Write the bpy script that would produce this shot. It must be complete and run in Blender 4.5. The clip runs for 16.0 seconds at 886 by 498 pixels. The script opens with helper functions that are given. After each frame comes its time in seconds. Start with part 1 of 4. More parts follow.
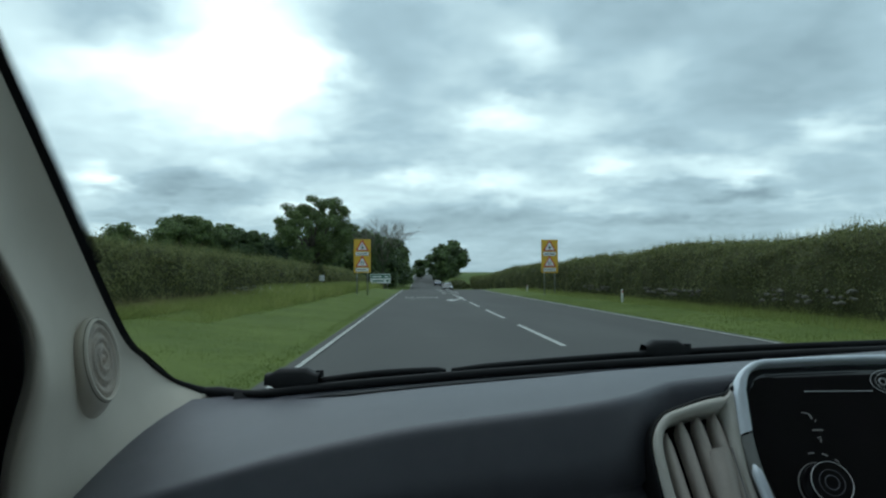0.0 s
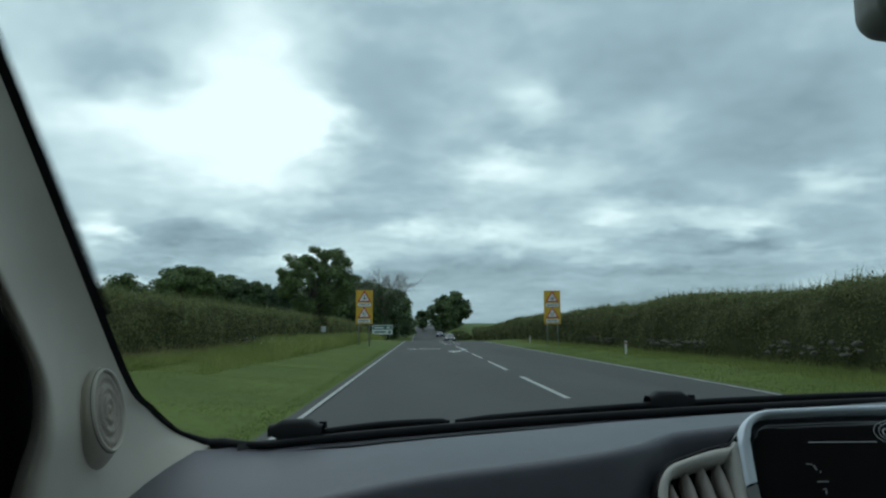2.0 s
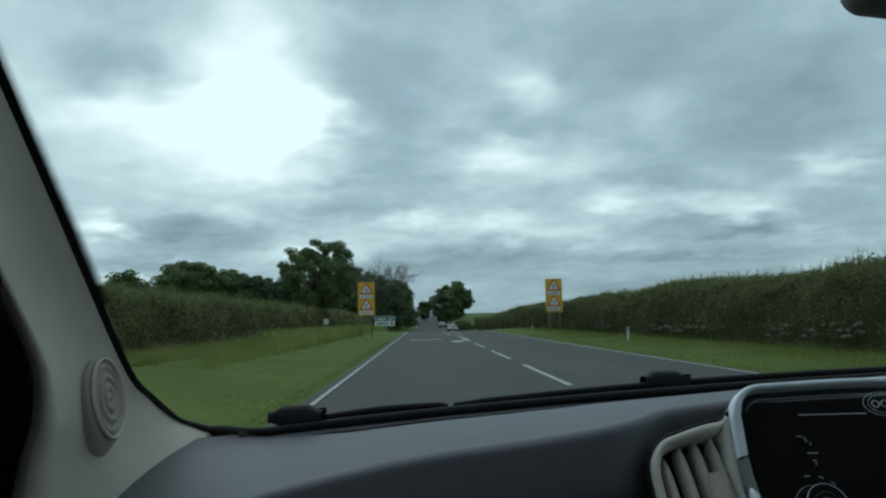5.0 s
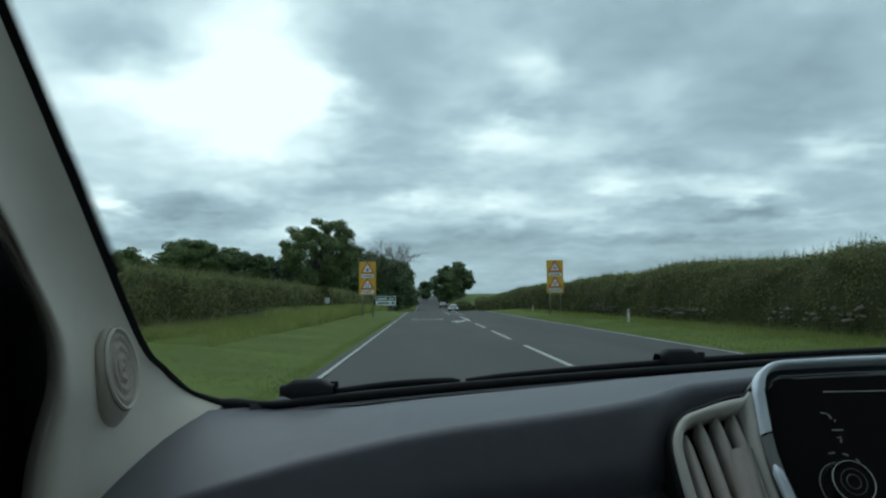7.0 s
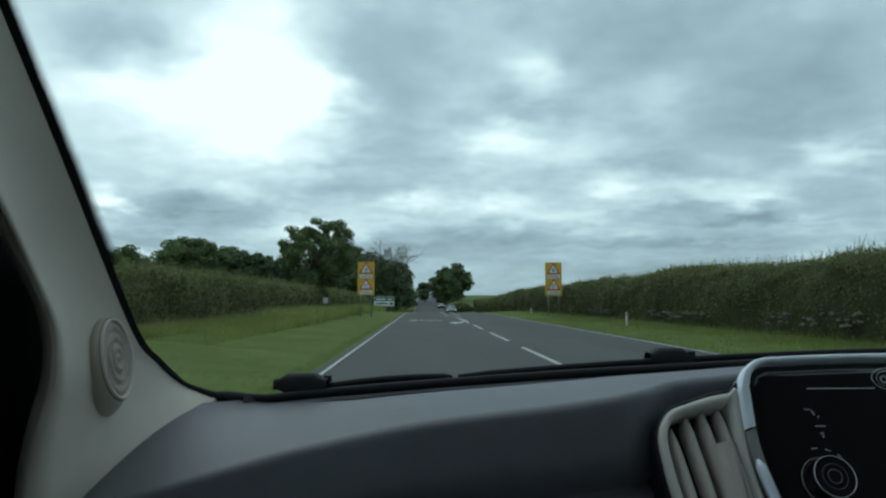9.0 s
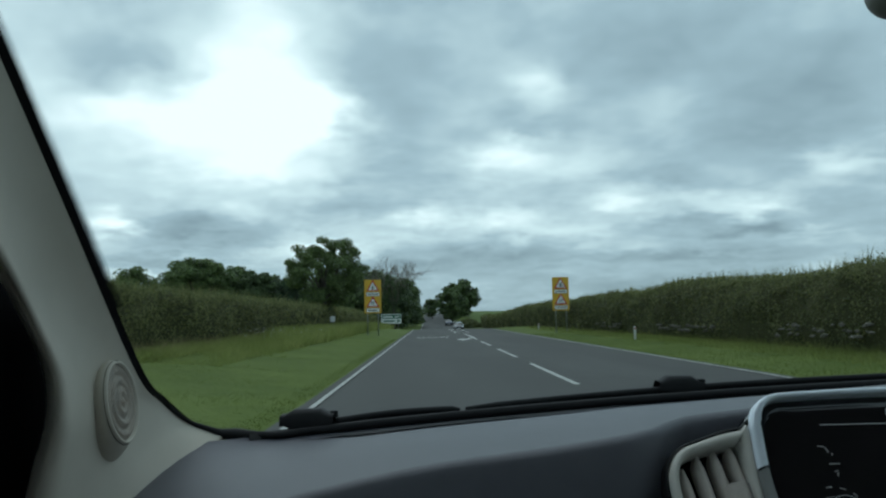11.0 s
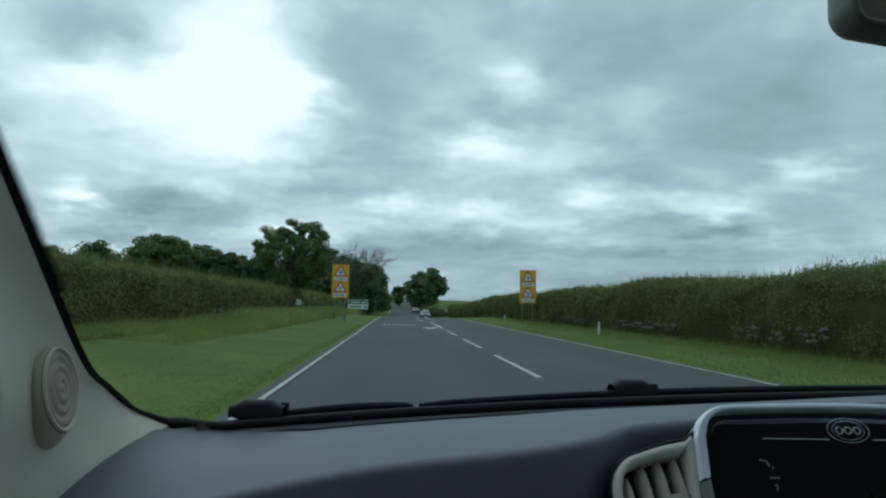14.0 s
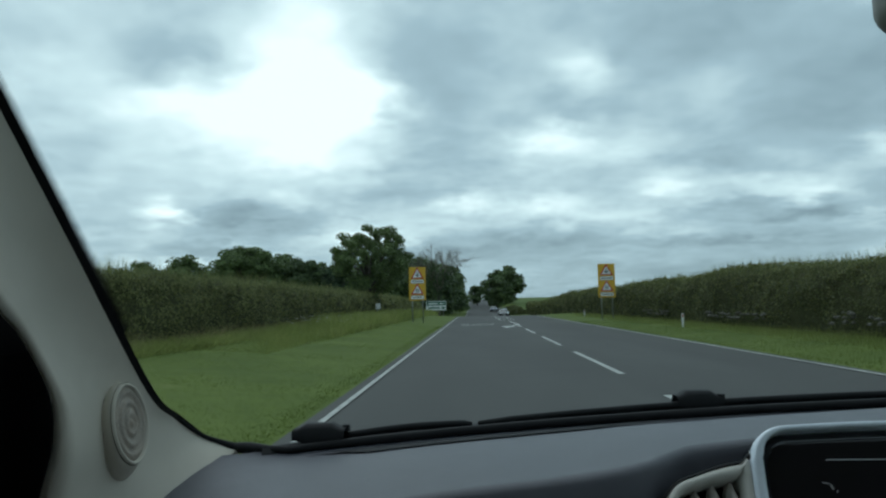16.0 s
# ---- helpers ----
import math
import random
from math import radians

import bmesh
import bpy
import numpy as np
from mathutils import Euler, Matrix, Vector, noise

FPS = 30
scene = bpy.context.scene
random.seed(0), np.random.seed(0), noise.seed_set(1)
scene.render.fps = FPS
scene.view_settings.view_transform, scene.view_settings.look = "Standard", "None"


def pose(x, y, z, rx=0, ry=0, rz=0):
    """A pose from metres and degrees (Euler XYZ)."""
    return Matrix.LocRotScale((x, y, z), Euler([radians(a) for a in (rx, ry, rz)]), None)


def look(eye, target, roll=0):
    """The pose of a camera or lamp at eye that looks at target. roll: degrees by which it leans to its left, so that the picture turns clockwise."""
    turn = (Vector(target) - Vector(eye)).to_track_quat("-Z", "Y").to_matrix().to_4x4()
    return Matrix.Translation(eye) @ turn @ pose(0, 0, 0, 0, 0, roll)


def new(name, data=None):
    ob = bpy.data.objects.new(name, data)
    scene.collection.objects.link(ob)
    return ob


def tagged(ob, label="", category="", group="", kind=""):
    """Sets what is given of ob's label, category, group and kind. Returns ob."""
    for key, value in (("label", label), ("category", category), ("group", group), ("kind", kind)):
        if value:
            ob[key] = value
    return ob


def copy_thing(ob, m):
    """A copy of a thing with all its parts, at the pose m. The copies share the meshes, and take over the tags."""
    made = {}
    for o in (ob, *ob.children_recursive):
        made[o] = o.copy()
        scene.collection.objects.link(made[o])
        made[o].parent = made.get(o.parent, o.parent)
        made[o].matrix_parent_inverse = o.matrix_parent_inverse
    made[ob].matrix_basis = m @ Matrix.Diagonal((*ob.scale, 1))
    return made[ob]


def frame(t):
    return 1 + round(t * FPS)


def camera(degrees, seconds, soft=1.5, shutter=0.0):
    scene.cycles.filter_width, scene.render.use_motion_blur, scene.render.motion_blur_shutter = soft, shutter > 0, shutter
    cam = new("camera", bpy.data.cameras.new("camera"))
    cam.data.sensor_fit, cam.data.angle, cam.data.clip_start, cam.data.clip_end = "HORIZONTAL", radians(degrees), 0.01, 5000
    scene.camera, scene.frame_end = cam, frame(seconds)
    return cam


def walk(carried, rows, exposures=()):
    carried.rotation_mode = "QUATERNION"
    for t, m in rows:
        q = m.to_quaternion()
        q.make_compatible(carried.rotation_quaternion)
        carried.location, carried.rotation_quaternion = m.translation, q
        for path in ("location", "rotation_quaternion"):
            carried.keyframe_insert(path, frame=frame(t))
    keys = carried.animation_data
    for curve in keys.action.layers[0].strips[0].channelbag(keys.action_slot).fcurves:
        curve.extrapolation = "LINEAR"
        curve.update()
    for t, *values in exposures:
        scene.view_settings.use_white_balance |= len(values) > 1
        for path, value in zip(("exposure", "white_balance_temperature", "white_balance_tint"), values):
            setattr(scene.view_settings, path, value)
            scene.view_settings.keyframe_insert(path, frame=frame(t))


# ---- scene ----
# A car stands on a straight country road; the camera is held by hand behind its windscreen.
cam = camera(64.0, 16.0, soft=2.3)
PATH = [
    (0, 0.054, 0.049, 1.253, -2.01, 2.38, -0.18),
    (0.5, 0.045, 0.039, 1.250, -0.76, 5.01, 0.07),
    (1, 0.055, 0.039, 1.245, 0.04, 5.66, 0.50),
    (1.5, 0.057, 0.040, 1.245, -0.79, 6.10, 0.19),
    (2, 0.051, 0.034, 1.252, -1.84, 6.49, -0.15),
    (2.5, 0.063, 0.037, 1.245, -2.33, 6.53, -0.42),
    (3, 0.060, 0.034, 1.244, -2.57, 6.28, -0.82),
    (3.5, 0.057, 0.030, 1.240, -2.31, 6.21, -0.34),
    (4, 0.067, 0.017, 1.249, -2.02, 6.15, -1.10),
    (6.5, 0.044, 0.042, 1.231, -1.46, 4.54, -1.13),
    (7, 0.040, 0.042, 1.234, -1.63, 4.14, -0.71),
    (7.5, 0.034, 0.043, 1.226, -1.81, 3.89, -0.43),
    (8, 0.038, 0.039, 1.223, -1.78, 3.77, -0.15),
    (8.5, 0.029, 0.040, 1.222, -1.79, 3.73, -0.06),
    (9, 0.048, 0.031, 1.226, -1.71, 4.24, -0.05),
    (9.5, 0.056, 0.025, 1.237, -1.79, 4.41, -0.63),
    (10, 0.059, 0.029, 1.235, -1.47, 4.70, -1.49),
    (12.5, 0.036, 0.046, 1.283, -1.97, 6.34, 1.09),
    (13, 0.055, 0.053, 1.271, -3.30, 5.53, 1.53),
    (13.5, 0.057, 0.048, 1.267, -3.30, 5.04, 2.09),
    (14, 0.067, 0.043, 1.265, -3.65, 4.63, 1.39),
    (14.5, 0.070, 0.042, 1.266, -2.73, 4.35, 0.70),
    (15, 0.081, 0.041, 1.267, -0.59, 4.15, -0.59),
    (15.5, 0.101, 0.038, 1.277, 1.36, 4.15, -1.46),
    (16, 0.108, 0.037, 1.297, 2.43, 4.54, -1.09),
]
walk(cam, [(t, pose(x, y, z, 90 + pitch, 0, yaw) @ pose(0, 0, 0, 0, 0, roll)) for t, x, y, z, yaw, pitch, roll in PATH],
     exposures=[(0, 0.30), (1, 0.25), (2, 0.02), (3, -0.12), (4, -0.12), (6.5, 0.10), (10, 0.13), (12.5, 0.04), (16, 0.12)])

# ---- world, sun ----
world = bpy.data.worlds.new("overcast_sky")
scene.world = world
world.use_nodes = True
WT = world.node_tree
WT.nodes.clear()


def wnode(kind):
    return WT.nodes.new(kind)


def wmath(op, a, b=None, c=None, clamp=False):
    n = wnode("ShaderNodeMath")
    n.operation, n.use_clamp = op, clamp
    for i, v in enumerate((a, b, c)):
        if v is None:
            continue
        if isinstance(v, (int, float)):
            n.inputs[i].default_value = v
        else:
            WT.links.new(v, n.inputs[i])
    return n.outputs[0]


w_tc = wnode("ShaderNodeTexCoord")
w_sep = wnode("ShaderNodeSeparateXYZ")
WT.links.new(w_tc.outputs["Generated"], w_sep.inputs[0])
dx, dy, dz = w_sep.outputs
# cloud deck: directions projected on a level sheet, so that the bands close up towards the horizon
w_den = wmath("ADD", wmath("MAXIMUM", dz, 0.0), 0.26)
w_flat = wnode("ShaderNodeCombineXYZ")
WT.links.new(wmath("DIVIDE", dx, w_den), w_flat.inputs[0])
WT.links.new(wmath("DIVIDE", dy, w_den), w_flat.inputs[1])


def wnoise(scale, detail, rough, offset, distort=0.0):
    m = wnode("ShaderNodeMapping")
    m.inputs["Location"].default_value = offset
    WT.links.new(w_flat.outputs[0], m.inputs[0])
    n = wnode("ShaderNodeTexNoise")
    n.inputs["Scale"].default_value, n.inputs["Detail"].default_value = scale, detail
    n.inputs["Roughness"].default_value, n.inputs["Distortion"].default_value = rough, distort
    WT.links.new(m.outputs[0], n.inputs["Vector"])
    return n


w_n1 = wnoise(1.8, 5, 0.5, (3.1, 1.7, 0.4), 0.0)
w_n2 = wnoise(7.0, 8, 0.6, (0.3, 7.7, 2.4), 0.0)
w_warp = wnoise(6.0, 5, 0.55, (5.3, 2.2, 8.1))
w_wsep = wnode("ShaderNodeSeparateColor")
WT.links.new(w_warp.outputs["Color"], w_wsep.inputs[0])
w_az = wmath("ADD", wmath("ARCTAN2", dx, dy), wmath("MULTIPLY", wmath("SUBTRACT", w_wsep.outputs[0], 0.5), 0.11))
w_el = wmath("ADD", wmath("ARCSINE", dz), wmath("MULTIPLY", wmath("SUBTRACT", w_wsep.outputs[1], 0.5), 0.06))
# thin, bright places of the cloud deck: heading, elevation, half widths (degrees) and strength
THIN = [
    (-16.0, 14.0, 11.0, 6.5, 0.15),
    (-14.0, 20.3, 5.2, 6.8, 0.38),
    (-18.9, 15.7, 10.4, 2.4, 0.32),
    (-9.2, 15.8, 2.7, 2.7, 0.34),
    (-15.5, 11.9, 6.4, 1.5, 0.22),
    (9.4, 18.3, 2.2, 1.5, 0.30),
    (6.6, 13.0, 2.7, 1.4, 0.26),
    (15.1, 8.8, 2.6, 1.4, 0.30),
    (6.4, 7.8, 3.5, 1.1, 0.28),
    (11.6, 12.0, 4.9, 1.5, 0.16),
    (31.0, 10.3, 2.5, 1.1, 0.28),
    (21.9, 8.4, 4.0, 0.7, 0.22),
    (26.0, 7.7, 2.9, 0.7, 0.20),
    (-23.6, 7.3, 1.8, 0.9, 0.44),
    (-8.0, 5.5, 4.0, 0.7, 0.26),
    (-0.3, 8.0, 2.5, 0.7, 0.20),
    (-22.1, 3.5, 2.6, 0.4, 0.24),
    (19.5, 15.3, 3.0, 2.8, 0.10),
    (11.6, 6.8, 3.4, 0.5, 0.14),
    (28.7, 5.7, 3.1, 0.5, 0.16),
]
# thick, dark places
THICK = [
    (10.0, 1.5, 32.0, 2.4, -0.15),
    (22.0, 15.0, 14.0, 8.0, -0.09),
    (-23.4, 18.8, 4.7, 1.9, -0.25),
    (-18.3, 6.8, 5.6, 1.4, -0.34),
    (-6.7, 8.7, 4.5, 1.2, -0.16),
    (-2.7, 17.6, 4.8, 4.5, -0.22),
    (-2.1, 11.4, 4.8, 1.8, -0.16),
    (7.3, 15.2, 3.8, 1.2, -0.16),
    (25.6, 13.5, 6.0, 2.4, -0.14),
    (16.6, 19.6, 5.3, 2.6, -0.14),
    (25.0, 6.1, 3.6, 0.7, -0.34),
    (18.6, 10.8, 2.9, 0.8, -0.14),
    (4.8, 5.1, 5.2, 0.7, -0.24),
    (-2.5, 4.1, 5.3, 0.7, -0.22),
    (18.1, 4.4, 9.1, 0.7, -0.20),
    (-19.4, 4.5, 4.7, 0.5, -0.24),
    (30.5, 16.4, 4.0, 2.8, -0.12),
    (31.0, 7.8, 2.6, 0.7, -0.12),
    (20.2, 7.0, 3.1, 0.5, -0.14),
]
w_sum = wmath("MULTIPLY", wmath("SUBTRACT", w_n1.outputs[0], 0.5), 0.34)
w_sum = wmath("ADD", w_sum, wmath("MULTIPLY", wmath("SUBTRACT", w_n2.outputs[0], 0.5), 0.36))
w_sum = wmath("ADD", w_sum, 0.63)
# long flat layers low over the horizon
w_lay = wnode("ShaderNodeCombineXYZ")
WT.links.new(wmath("MULTIPLY", w_az, 2.6), w_lay.inputs[0])
WT.links.new(wmath("MULTIPLY", w_el, 20.0), w_lay.inputs[1])
w_n3 = wnode("ShaderNodeTexNoise")
w_n3.inputs["Scale"].default_value, w_n3.inputs["Detail"].default_value, w_n3.inputs["Roughness"].default_value = 1.7, 3, 0.5
WT.links.new(w_lay.outputs[0], w_n3.inputs["Vector"])
w_low = wmath("SUBTRACT", 1.0, wmath("DIVIDE", w_el, radians(17)), clamp=True)
w_sum = wmath("ADD", w_sum, wmath("MULTIPLY", wmath("SUBTRACT", w_n3.outputs[0], 0.53), wmath("MULTIPLY", w_low, 0.50)))
for c_az, c_el, c_w, c_h, c_s in THIN + THICK:
    ea = wmath("POWER", wmath("ABSOLUTE", wmath("DIVIDE", wmath("SUBTRACT", w_az, radians(c_az)), radians(c_w))), 2.0)
    ee = wmath("POWER", wmath("ABSOLUTE", wmath("DIVIDE", wmath("SUBTRACT", w_el, radians(c_el)), radians(c_h))), 2.0)
    g = wmath("EXPONENT", wmath("MULTIPLY", wmath("ADD", ea, ee), -1.0))
    w_sum = wmath("ADD", w_sum, wmath("MULTIPLY", g, c_s))
w_ramp = wnode("ShaderNodeValToRGB")
WT.links.new(w_sum, w_ramp.inputs[0])
els = w_ramp.color_ramp.elements
els[0].position, els[0].color = 0.0, (0.14, 0.222, 0.268, 1)
els[1].position, els[1].color = 1.0, (0.95, 1.13, 1.17, 1)
for pos, col in ((0.30, (0.226, 0.334, 0.388, 1)), (0.55, (0.364, 0.517, 0.590, 1)), (0.78, (0.62, 0.81, 0.86, 1))):
    e = els.new(pos)
    e.color = col
w_sky = wnode("ShaderNodeTexSky")
w_sky.sky_type, w_sky.sun_disc, w_sky.sun_elevation, w_sky.sun_rotation = "NISHITA", False, radians(62), radians(-40)
w_b1 = wnode("ShaderNodeBackground")
w_b1.inputs[1].default_value = 0.08
WT.links.new(w_sky.outputs[0], w_b1.inputs[0])
w_b2 = wnode("ShaderNodeBackground")
w_b2.inputs[1].default_value = 1.0
WT.links.new(w_ramp.outputs[0], w_b2.inputs[0])
w_mix = wnode("ShaderNodeMixShader")
w_mix.inputs[0].default_value = 0.93
WT.links.new(w_b1.outputs[0], w_mix.inputs[1])
WT.links.new(w_b2.outputs[0], w_mix.inputs[2])
w_out = wnode("ShaderNodeOutputWorld")
WT.links.new(w_mix.outputs[0], w_out.inputs[0])

sun_data = bpy.data.lights.new("sun", "SUN")
sun_data.energy, sun_data.angle, sun_data.color = 0.5, radians(60), (0.96, 1.0, 1.02)
sun = new("sun", sun_data)
sun.matrix_world = look((-25, 30, 75), (0, 0, 0))

# ---- materials ----


def material(name, base, rough=0.6, metal=0.0, second=None, scale=8.0, fine=60.0, mix=1.0, bump=0.0, bump_scale=None,
             island=0.0, spec=0.5, coat=0.0, third=None, stretch=None, leafy=0.0):
    """Principled surface: two colours mixed by a coarse and a fine noise, with relief and, for foliage, change from piece to piece."""
    m = bpy.data.materials.new(name)
    m.use_nodes = True
    t = m.node_tree
    b = t.nodes["Principled BSDF"]
    b.inputs["Roughness"].default_value, b.inputs["Metallic"].default_value = rough, metal
    b.inputs["Specular IOR Level"].default_value = spec
    b.inputs["Coat Weight"].default_value = coat
    tc = t.nodes.new("ShaderNodeTexCoord")
    vec = tc.outputs["Object"]
    if stretch:
        mp = t.nodes.new("ShaderNodeMapping")
        mp.inputs["Scale"].default_value = stretch
        t.links.new(vec, mp.inputs[0])
        vec = mp.outputs[0]

    def noisy(s, detail):
        n = t.nodes.new("ShaderNodeTexNoise")
        n.inputs["Scale"].default_value, n.inputs["Detail"].default_value = s, detail
        t.links.new(vec, n.inputs["Vector"])
        return n

    second = second or tuple(c * 0.8 for c in base)
    big, small = noisy(scale, 4), noisy(fine, 3)
    r = t.nodes.new("ShaderNodeValToRGB")
    r.color_ramp.elements[0].position, r.color_ramp.elements[0].color = 0.35, (*second, 1)
    r.color_ramp.elements[1].position, r.color_ramp.elements[1].color = 0.65, (*base, 1)
    if third:
        e = r.color_ramp.elements.new(0.74)
        e.color = (*third, 1)
    add = t.nodes.new("ShaderNodeMath")
    add.operation = "MULTIPLY_ADD"
    t.links.new(small.outputs[0], add.inputs[0])
    add.inputs[1].default_value = 0.5 * mix
    sub = t.nodes.new("ShaderNodeMath")
    sub.operation = "SUBTRACT"
    t.links.new(big.outputs[0], sub.inputs[0])
    sub.inputs[1].default_value = 0.25 * mix
    t.links.new(sub.outputs[0], add.inputs[2])
    t.links.new(add.outputs[0], r.inputs[0])
    col = r.outputs[0]
    if island:
        geo = t.nodes.new("ShaderNodeNewGeometry")
        hsv = t.nodes.new("ShaderNodeHueSaturation")
        mr = t.nodes.new("ShaderNodeMapRange")
        mr.inputs["To Min"].default_value, mr.inputs["To Max"].default_value = 1 - island, 1 + island
        t.links.new(geo.outputs["Random Per Island"], mr.inputs[0])
        t.links.new(mr.outputs[0], hsv.inputs["Value"])
        t.links.new(col, hsv.inputs["Color"])
        col = hsv.outputs[0]
    t.links.new(col, b.inputs["Base Color"])
    if leafy:
        tl = t.nodes.new("ShaderNodeBsdfTranslucent")
        mx = t.nodes.new("ShaderNodeMixShader")
        mx.inputs[0].default_value = leafy
        t.links.new(col, tl.inputs[0])
        t.links.new(b.outputs[0], mx.inputs[1])
        t.links.new(tl.outputs[0], mx.inputs[2])
        t.links.new(mx.outputs[0], t.nodes["Material Output"].inputs[0])
    if bump:
        bn = t.nodes.new("ShaderNodeBump")
        bn.inputs["Strength"].default_value, bn.inputs["Distance"].default_value = bump, 0.01
        t.links.new((noisy(bump_scale, 3) if bump_scale else small).outputs[0], bn.inputs["Height"])
        t.links.new(bn.outputs[0], b.inputs["Normal"])
    return m


M_GRASS = material("mown_grass", (0.108, 0.142, 0.03), 0.9, second=(0.078, 0.11, 0.022), scale=0.35, fine=3.0, bump=0.25, bump_scale=9.0, third=(0.125, 0.15, 0.042), spec=0.15)
M_BLADE = material("grass_blades", (0.126, 0.162, 0.034), 0.7, second=(0.092, 0.126, 0.024), scale=0.3, fine=3.0, island=0.14, spec=0.25, leafy=0.45)
M_LONG = material("long_grass_blades", (0.27, 0.30, 0.10), 0.7, second=(0.20, 0.24, 0.07), scale=0.3, fine=3.0, island=0.3, spec=0.2, leafy=0.6)
M_DRY = material("dry_grass_stems", (0.34, 0.29, 0.15), 0.8, second=(0.23, 0.22, 0.09), scale=0.3, fine=3.0, island=0.3, spec=0.2, leafy=0.5)
M_UMBEL = material("white_flower_heads", (0.46, 0.46, 0.38), 0.8, island=0.2)
M_ASPHALT = material("asphalt", (0.071, 0.069, 0.066), 0.8, second=(0.055, 0.0535, 0.051), scale=0.5, fine=90.0, mix=0.8, bump=0.35, bump_scale=160.0, spec=0.3, stretch=(1.0, 0.18, 1.0))
M_PAINT = material("worn_road_paint", (0.46, 0.46, 0.43), 0.6, second=(0.27, 0.27, 0.255), scale=3.0, fine=40.0)
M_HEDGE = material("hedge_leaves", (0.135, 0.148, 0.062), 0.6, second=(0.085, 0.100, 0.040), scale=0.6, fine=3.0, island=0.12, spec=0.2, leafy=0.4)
# olive tone, also used as the painted lit colour of the hedge tops
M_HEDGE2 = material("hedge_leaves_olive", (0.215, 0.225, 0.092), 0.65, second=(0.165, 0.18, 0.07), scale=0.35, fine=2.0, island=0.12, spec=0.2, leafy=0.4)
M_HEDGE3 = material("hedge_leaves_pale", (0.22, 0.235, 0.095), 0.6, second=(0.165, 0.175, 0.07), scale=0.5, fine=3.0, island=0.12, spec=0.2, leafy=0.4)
# dark colour stands for the shade deep inside the hedge
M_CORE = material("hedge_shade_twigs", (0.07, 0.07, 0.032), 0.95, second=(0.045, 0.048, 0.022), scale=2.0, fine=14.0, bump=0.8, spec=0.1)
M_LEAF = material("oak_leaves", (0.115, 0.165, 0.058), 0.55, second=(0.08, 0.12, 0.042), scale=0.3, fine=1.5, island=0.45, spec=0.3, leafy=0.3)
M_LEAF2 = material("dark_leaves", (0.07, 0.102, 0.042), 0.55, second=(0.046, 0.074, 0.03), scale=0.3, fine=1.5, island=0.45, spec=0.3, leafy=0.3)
# lighter copy of the oak leaves, daylight on the crown put into the colour
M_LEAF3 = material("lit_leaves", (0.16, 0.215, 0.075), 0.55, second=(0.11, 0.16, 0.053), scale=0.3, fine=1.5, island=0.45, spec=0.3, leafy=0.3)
M_PINE = material("pine_needles", (0.046, 0.072, 0.038), 0.7, second=(0.03, 0.05, 0.027), scale=0.4, fine=2.0, island=0.4, spec=0.2, leafy=0.3)
M_BARK = material("bark", (0.10, 0.085, 0.065), 0.9, second=(0.05, 0.042, 0.034), scale=3.0, fine=25.0, bump=0.8)
M_DEADWOOD = material("dead_grey_wood", (0.20, 0.18, 0.15), 0.9, second=(0.12, 0.105, 0.09), scale=2.0, fine=25.0, bump=0.5)
M_FIELD = material("green_field", (0.10, 0.135, 0.04), 0.9, second=(0.075, 0.11, 0.03), scale=0.02, fine=0.6, bump=0.4, spec=0.1)
M_YELLOW = material("yellow_sign_board", (0.62, 0.36, 0.02), 0.5, second=(0.54, 0.30, 0.018), scale=1.5, fine=20.0)
M_RED = material("red_sign_border", (0.45, 0.03, 0.02), 0.5)
M_WHITE = material("white_sign_face", (0.72, 0.73, 0.72), 0.5, second=(0.62, 0.63, 0.62), scale=2.0, fine=20.0)
M_BLACKINK = material("black_print", (0.02, 0.02, 0.022), 0.5)
M_GREENSIGN = material("green_sign_board", (0.02, 0.13, 0.08), 0.5)
M_POST = material("galvanised_post", (0.32, 0.33, 0.33), 0.5, 0.7, scale=6.0)
M_WALL = material("white_render_wall", (0.75, 0.75, 0.72), 0.8, second=(0.66, 0.66, 0.63), scale=0.8, fine=8.0)
M_ROOF = material("slate_roof", (0.16, 0.16, 0.17), 0.7, scale=1.0, fine=8.0)
M_WINDOW = material("dark_window_pane", (0.03, 0.035, 0.04), 0.1)
M_STONE = material("field_stone", (0.15, 0.14, 0.115), 0.9, second=(0.08, 0.075, 0.06), scale=4.0, fine=20.0, bump=0.6)
M_DASH = material("dark_grey_soft_dash", (0.088, 0.088, 0.104), 0.45, second=(0.079, 0.079, 0.094), scale=30.0, fine=900.0, mix=0.6, bump=0.2, bump_scale=1400.0, spec=0.44)
M_CREAM = material("cream_plastic_trim", (0.50, 0.452, 0.385), 0.6, second=(0.465, 0.42, 0.355), scale=14.0, fine=500.0, mix=0.6, bump=0.10, bump_scale=900.0, spec=0.35)
M_VENT = material("pale_vent_plastic", (0.51, 0.495, 0.455), 0.6, second=(0.475, 0.46, 0.42), scale=14.0, fine=500.0, mix=0.6, bump=0.10, bump_scale=900.0, spec=0.35)
M_GRILLE = material("beige_grille_mesh", (0.40, 0.33, 0.27), 0.65, second=(0.32, 0.28, 0.24), scale=60.0, fine=700.0, bump=0.5, bump_scale=1100.0)
M_SLAT = material("taupe_vent_slat", (0.45, 0.405, 0.365), 0.5, second=(0.40, 0.36, 0.325), scale=20.0, fine=500.0)
M_SILVER = material("satin_silver_trim", (0.72, 0.78, 0.85), 0.3, 0.2, second=(0.64, 0.70, 0.77), scale=20.0, fine=600.0)
